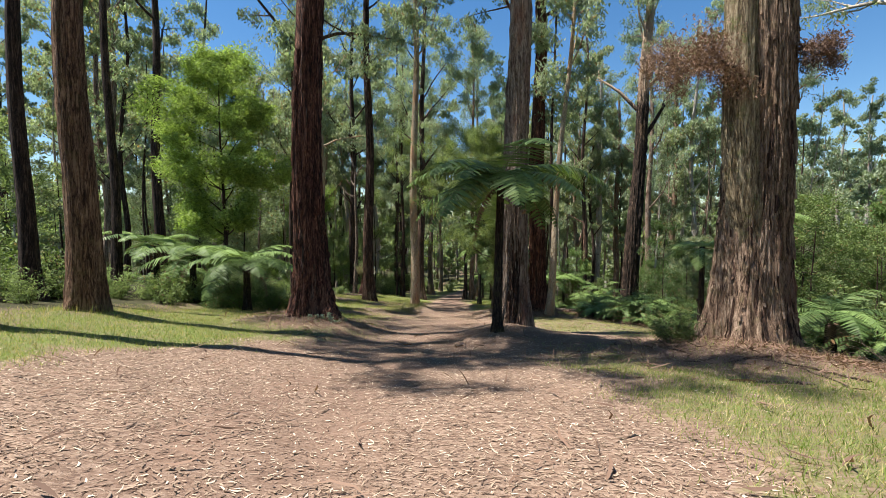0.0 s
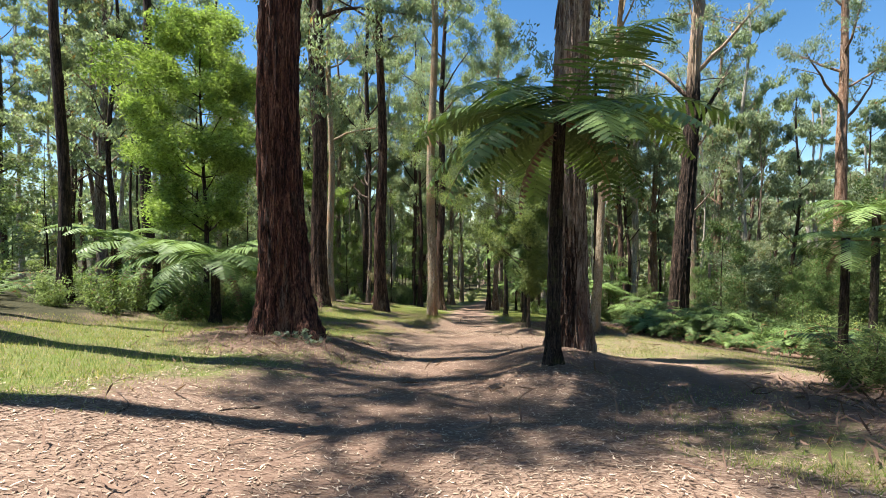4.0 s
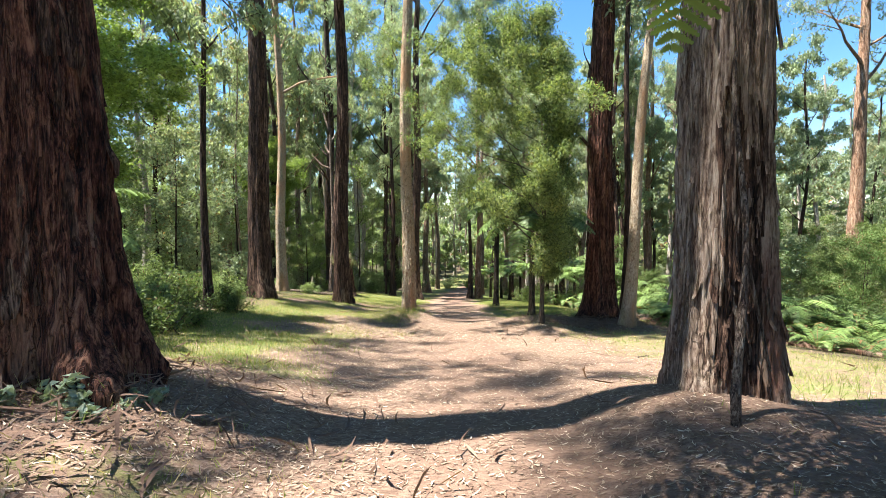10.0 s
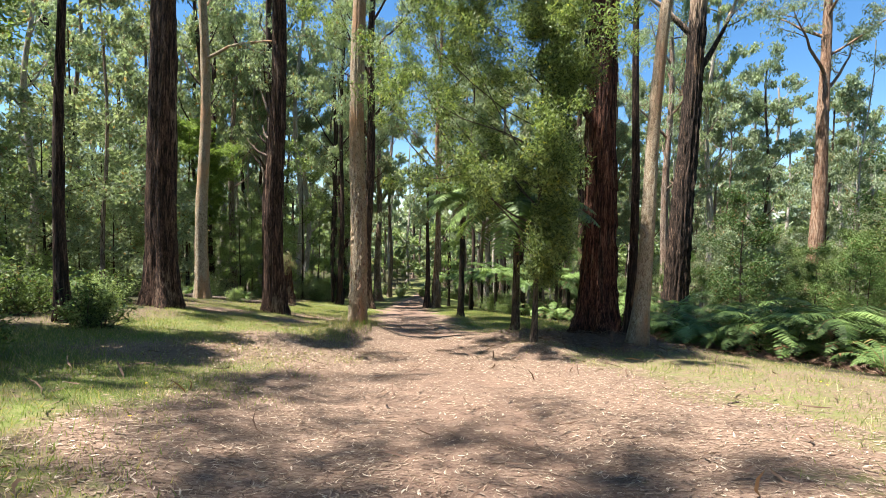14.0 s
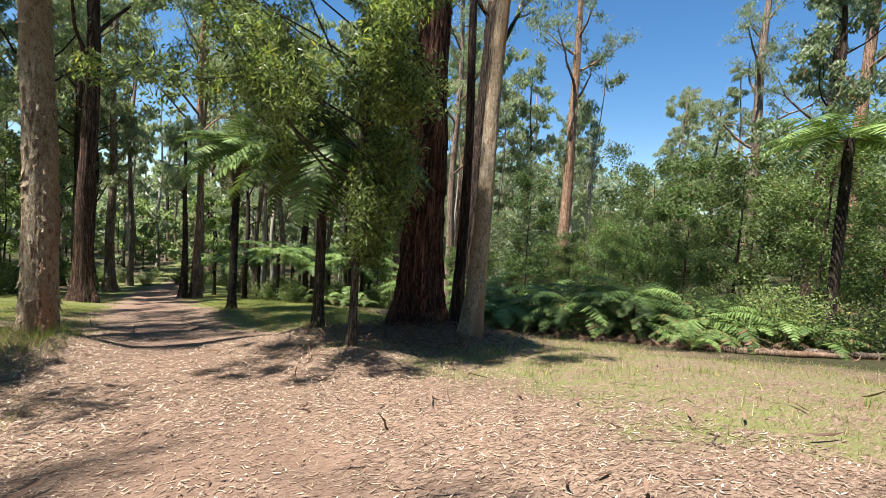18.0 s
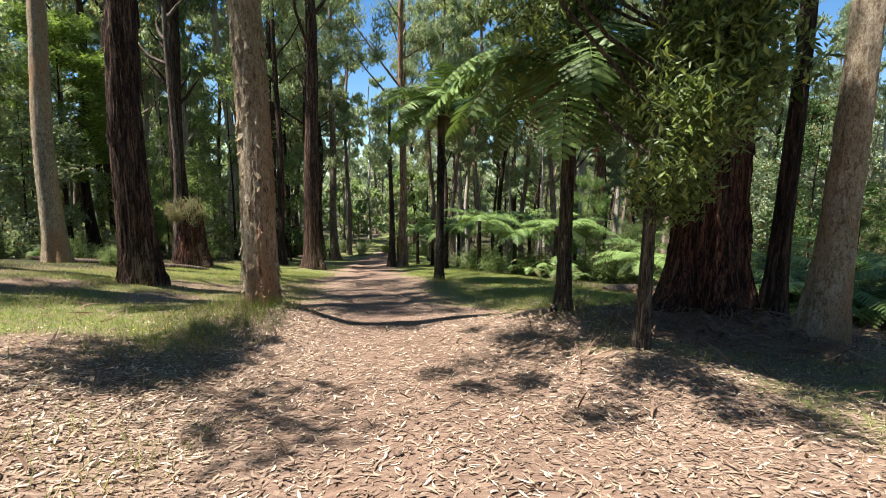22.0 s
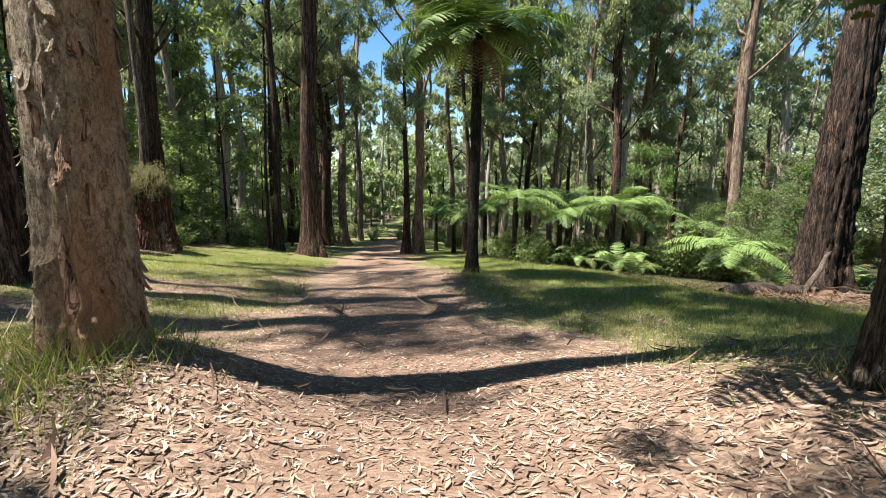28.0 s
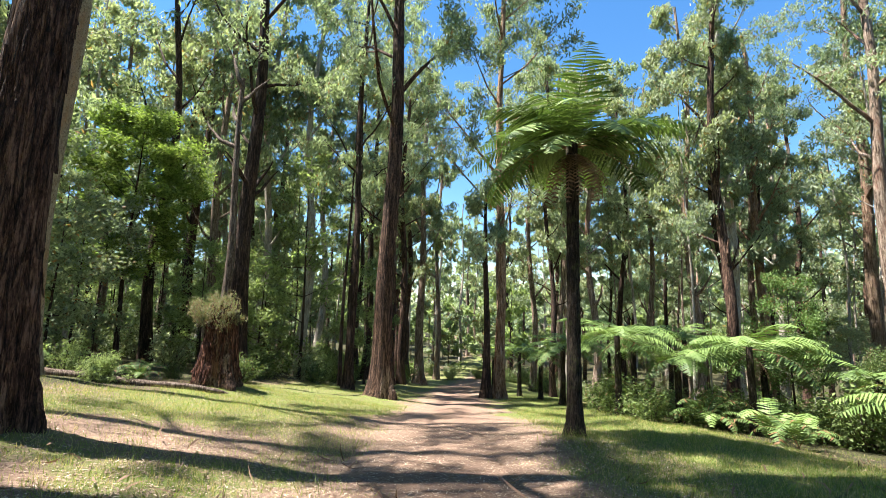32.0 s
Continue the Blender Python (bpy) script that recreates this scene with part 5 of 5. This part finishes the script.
def scatter_leaves(name, x, y, length, width, mat, label, rng, tilt=0.13, lift=0.004, category="leaf litter"):
    """Curved, sickle-shaped leaves lying on the ground, six corners each."""
    n = len(x)
    nr = slope_frame(x, y) + rng.standard_normal((n, 3)) * tilt
    nr /= np.linalg.norm(nr, axis=1, keepdims=True)
    a = rng.uniform(0, 2 * np.pi, n)
    ax = np.stack([np.cos(a), np.sin(a), np.zeros(n)], -1)
    ax -= nr * (ax * nr).sum(1, keepdims=True)
    ax /= np.linalg.norm(ax, axis=1, keepdims=True)
    sd = np.cross(nr, ax)
    c = np.stack([x, y, land(x, y) + lift + rng.random(n) * lift * 3], -1)
    L, W = length[:, None], width[:, None]
    bend = (rng.uniform(-0.22, 0.22, n) * length)[:, None]
    curl = (rng.uniform(-0.01, 0.07, n) * length)[:, None]
    rows = []
    for f, w in ((-0.5, 0), (-0.18, 0.5), (0.2, 0.42), (0.5, 0), (0.2, -0.42), (-0.18, -0.5)):
        rows.append(c + ax * L * f + sd * (W * w + bend * (4 * f * f)) + nr * curl * (4 * f * f))
    v = np.stack(rows, 1).reshape(-1, 3)
    ob = new(name, mesh_from(name, v, [np.arange(6 * n).reshape(n, 6)], mat))
    return tagged(ob, label, category, kind="stuff")


rl = np.random.default_rng(31)
n = 190000
y = rl.uniform(0.8, 46, n)
x = path_mid(y) + rl.uniform(-4.6, 4.6, n)
n2 = 42000
y = np.concatenate([y, rl.uniform(2, 46, n2)])
x = np.concatenate([x, rl.uniform(-10, 12, n2)])
n4 = 16000
y = np.concatenate([y, rl.uniform(33, 43, n4)])
x = np.concatenate([x, rl.uniform(-9, -1.2, n4)])
n3 = 6000
y = np.concatenate([y, 10.6 + rl.normal(0, 1.6, n3), 29.8 + rl.normal(0, 1.3, n3), 15.5 + rl.normal(0, 1.3, n3)])
x = np.concatenate([x, 7.4 + rl.normal(0, 1.7, n3), 6.2 + rl.normal(0, 1.6, n3), -4.3 + rl.normal(0, 1.3, n3)])
_, b0, _ = cover(x, y)
patchy = 0.5 + 0.5 * np.sin(1.3 * x + 0.9 * np.sin(0.8 * y)) * np.sin(1.1 * y + 1.2 * np.sin(0.7 * x))
keep = rl.random(len(x)) < np.clip(1.08 - 0.55 * b0 - 0.35 * patchy, 0.3, 1)
x, y = x[keep], y[keep]
scatter_leaves("leaf_litter", x, y, rl.uniform(0.03, 0.115, len(x)), rl.uniform(0.006, 0.019, len(x)), M_LITTER, "dry tan and brown gum leaves strewn over the ground", rl)
xf, yf_ = -2.1 + rl.normal(0, 0.7, 700), 32.3 + rl.normal(0, 0.5, 700)
scatter_leaves("fallen_leaves", xf, yf_, rl.uniform(0.05, 0.11, 700), rl.uniform(0.01, 0.022, 700), M_LITTER, "dry gum leaves heaped round the pale gum's foot", rl, 0.35, 0.012)
n = 9000
xv = np.concatenate([-3.6 + rl.normal(0, 1.3, n), path_mid(27.0) + rl.uniform(-2.6, 3.6, n // 2)])
yv = np.concatenate([28.8 + rl.normal(0, 1.5, n), rl.uniform(25.5, 33, n // 2)])
scatter_leaves("fallen_leaves", xv, yv, rl.uniform(0.06, 0.135, len(xv)), rl.uniform(0.012, 0.026, len(xv)), M_LITTER, "large dry tan gum leaves thick along the verge", rl, 0.22, 0.008)
n = 2600
y = np.concatenate([10.4 + rl.normal(0, 1.3, n), 39.5 + rl.normal(0, 1.2, n // 2), 29.9 + rl.normal(0, 1.2, n // 2), 15.8 + rl.normal(0, 1.2, n // 3), rl.uniform(2, 40, n // 2)])
x = np.concatenate([7.6 + rl.normal(0, 1.8, n), 12.5 + rl.normal(0, 2.0, n // 2), 6.3 + rl.normal(0, 1.5, n // 2), -4.4 + rl.normal(0, 1.2, n // 3), rl.uniform(-6, 8, n // 2)])
nb = 2600
ub = rl.random(nb)
x = np.concatenate([x, 10.4 + 5.3 * (1 - ub) + rl.normal(0, 0.5, nb)])
y = np.concatenate([y, 33.8 - 9.8 * (1 - ub) + rl.normal(0, 0.5, nb)])
scatter_leaves("bark_debris", x, y, rl.uniform(0.15, 0.6, len(x)), rl.uniform(0.012, 0.035, len(x)), M_DEADLEAF, "shed strips of reddish brown bark heaped at tree feet", rl, 0.35, 0.03, "bark debris")


def grass_blades(name, x, y, hgt, wid, mat, label, rng):
    n = len(x)
    a = rng.uniform(0, 2 * np.pi, n)
    z = land(x, y) - 0.01
    c = np.stack([x, y, z], -1)
    side = np.stack([np.cos(a), np.sin(a), np.zeros(n)], -1) * (wid * 0.5)[:, None]
    lean = rng.standard_normal((n, 3)) * 0.45
    lean[:, 2] = 1
    tip = c + lean * hgt[:, None]
    v = np.stack([c - side, c + side, tip], 1).reshape(-1, 3)
    ob = new(name, mesh_from(name, v, [np.arange(3 * n).reshape(n, 3)], mat))
    return tagged(ob, label, "grass", kind="stuff")


n = 600000
y = rl.uniform(2, 62, n)
x = rl.uniform(-12, 13, n)
g0, _, d0 = cover(x, y)
patchy = 0.5 + 0.5 * np.sin(0.9 * x + 1.3 * np.sin(0.6 * y)) * np.sin(0.8 * y + 1.7 * np.sin(0.5 * x))
keep = rl.random(n) < (g0 * 0.75 + 0.25 * d0) * (0.12 + 0.88 * patchy**1.3)
x, y = x[keep], y[keep]
xv = np.concatenate([rl.uniform(3.2, 12, 90000), rl.uniform(2.4, 7.5, 30000), rl.uniform(-11, -5, 40000), rl.uniform(-9.5, -1.2, 120000)])
yv = np.concatenate([rl.uniform(32.5, 52, 90000), rl.uniform(1.5, 9, 30000), rl.uniform(5, 18, 40000), rl.uniform(19, 52, 120000)])
kv = rl.random(280000) < cover(xv, yv)[0] * 0.8
x, y = np.concatenate([x, xv[kv]]), np.concatenate([y, yv[kv]])
grass_blades("grass", x, y, rl.uniform(0.03, 0.11, len(x)) * (1 + 0.8 * (rl.random(len(x)) < 0.1)), rl.uniform(0.006, 0.013, len(x)), M_GRASS, "short patchy green and straw-coloured grass", rl)
tx, ty, tn = [], [], 150
for mx, my, mr in ((-2.4, 33.1, 0.75), (-1.9, 33.0, 0.4), (-9.7, 11.9, 0.7), (3.1, 42.0, 0.4), (3.7, 31.3, 0.4), (6.2, 10.2, 0.8), (-4.2, 15.4, 0.9), (8.6, 10.3, 0.8), (-3.0, 33.6, 0.5), (-7.9, 27.0, 1.5), (5.2, 18.3, 0.9), (-7.5, 22.5, 1.4), (-6.0, 19.5, 1.0), (-8.6, 31.5, 1.4), (-5.5, 29.0, 1.6), (-3.4, 31.0, 1.0), (-6.8, 34.5, 1.5), (6.4, 33.8, 1.0), (7.8, 36.5, 1.4), (5.2, 38.0, 1.3), (9.0, 39.5, 1.4), (6.5, 44.0, 1.5), (-2.5, 32.2, 0.4), (-1.9, 32.2, 0.3), (-2.1, 32.1, 0.5), (-2.4, 32.3, 0.5), (-1.6, 32.7, 0.35), (-2.9, 31.8, 0.6), (-2.1, 31.9, 0.45), (-2.6, 31.4, 0.6), (-3.2, 31.0, 0.7), (-3.6, 31.8, 0.7)):
    tx.append(mx + rl.normal(0, mr * 0.6, tn))
    ty.append(my + rl.normal(0, mr * 0.6, tn))
rt = np.random.default_rng(78)
for k in range(110):
    if k < 60:
        mx, my = rt.uniform(-8.5, -1.6), rt.uniform(26, 46)
    elif k < 90:
        mx, my = rt.uniform(3.0, 9.5), rt.uniform(31.5, 46)
    else:
        mx, my = rt.uniform(4.5, 10), rt.uniform(18, 28)
    tx.append(mx + rt.normal(0, 0.2, 60))
    ty.append(my + rt.normal(0, 0.2, 60))
tx, ty = np.concatenate(tx), np.concatenate(ty)
grass_blades("long_grass", tx, ty, rl.uniform(0.08, 0.34, len(tx)) * np.where(np.arange(len(tx)) > len(tx) - 6600, 0.6, 1.0), rl.uniform(0.006, 0.013, len(tx)), M_GRASS, "longer grass tufts round the feet of trees", rl)

# ---- small yellow flowers in the grass ----
rf = np.random.default_rng(77)
fx = np.concatenate([rf.uniform(-9, -3.5, 26), rf.normal(-3.2, 0.6, 9), rf.uniform(5, 8, 6)])
fy = np.concatenate([rf.uniform(19, 32, 26), rf.normal(31.6, 0.8, 9), rf.uniform(20, 30, 6)])
fz = land(fx, fy) + rf.uniform(0.05, 0.13, len(fx))
pc, pa, pn = [], [], []
for k in range(len(fx)):
    for j in range(6):
        a = j * math.pi / 3 + k
        pc.append((fx[k] + 0.011 * math.cos(a), fy[k] + 0.011 * math.sin(a), fz[k]))
        pa.append((math.cos(a), math.sin(a), 0.25))
        pn.append((0, 0, 1))
v, q = leaf_cards(np.array(pc), np.array(pa), np.array(pn), np.full(len(pc), 0.024), np.full(len(pc), 0.014))
tagged(new("yellow_flowers", mesh_from("yellow_flowers", v, [q], M_FLOWER)), "small yellow flowers dotted in the grass", "flowers", kind="stuff")

# ---- low scrub at the back of the far lawn ----
rq = np.random.default_rng(79)
scatter_copy(bush_masters[:2], [(rq.uniform(-15.5, -10.2), rq.uniform(45.5, 51.5)) for _ in range(10)], rq, 0.45, 0.8)
scatter_copy(fern_masters, [(rq.uniform(-14, -9.8), rq.uniform(44.5, 50)) for _ in range(6)], rq, 0.7, 1.0)

# ---- small things at the feet of the near trees ----
M_SILVER = leafy("silver_leaf", (0.16, 0.20, 0.13), (0.36, 0.42, 0.31), 0.3, 0.6)
for k, (fx, fy, fh) in enumerate(((-3.85, 15.15, 0.34), (-4.35, 14.95, 0.28), (-3.55, 15.6, 0.24))):
    shrub(fx, fy, fh, fh * 2.0, M_SILVER, 410 + k, 9, 9, 0.11, 0.06, label="low silver-green broad-leaved plant at a gum's foot", group="silver plants", name="low_plant")
lean = new("leaning_branch")
bz = float(land(2.0, 15.3))
lean.location = (2.0, 15.3, bz)
rb = np.random.default_rng(415)
bt = np.linspace(0, 1, 14)
bx = 0.52 * bt + 0.07 * np.sin(5 * bt)
by = 0.86 * bt**0.8 + 0.05 * np.sin(7 * bt + 1)
v, q = tube(np.stack([bx, by, -0.03 + 3.7 * bt], -1), 0.045 * (1 - 0.55 * bt) * (1 + 0.08 * rb.standard_normal(14)), 9, 0.05, rb)
part("stem", mesh_from("stem", v, [q], M_DEADW, True), lean)
v, q = tube(np.stack([bx[6] + 0.25 * bt, by[6] - 0.06 * bt, 1.55 - 1.15 * bt], -1), 0.024 * (1 - 0.6 * bt), 6)
part("side_branch", mesh_from("side_branch", v, [q], M_DEADW, True), lean)
tagged(lean, "crooked grey dead branch leaning on a gum's trunk", "branch")
for k, (az, el, ln) in enumerate(((0.3, 0.5, 1.3), (1.0, 0.35, 1.5), (2.2, 0.6, 1.1), (-0.5, 0.4, 1.2), (2.8, 0.3, 1.0))):
    rb = np.random.default_rng(420 + k)
    root = new("dead_twig")
    gx0, gy0 = 9.0 + 0.35 * k, 9.9 - 0.2 * (k % 3)
    root.location = (gx0, gy0, float(land(gx0, gy0)))
    pts, rr = limb_line((0, 0, -0.03), az, el, ln, 0.018, rb, 8, -0.5, 0.25)
    pieces = [tube(pts, rr, 5)]
    for j in (3, 5):
        sp, sr = limb_line(pts[j], az + rb.uniform(-1.2, 1.2), el, ln * 0.45, rr[j] * 0.7, rb, 5, -0.2, 0.25)
        pieces.append(tube(sp, sr, 4))
    v, q = join(pieces)
    part("twig", mesh_from("twig", v, [q], M_DEADW, True), root)
    tagged(root, "bleached dead twig sprawling beside the massive gum", "stick", "dead twigs")
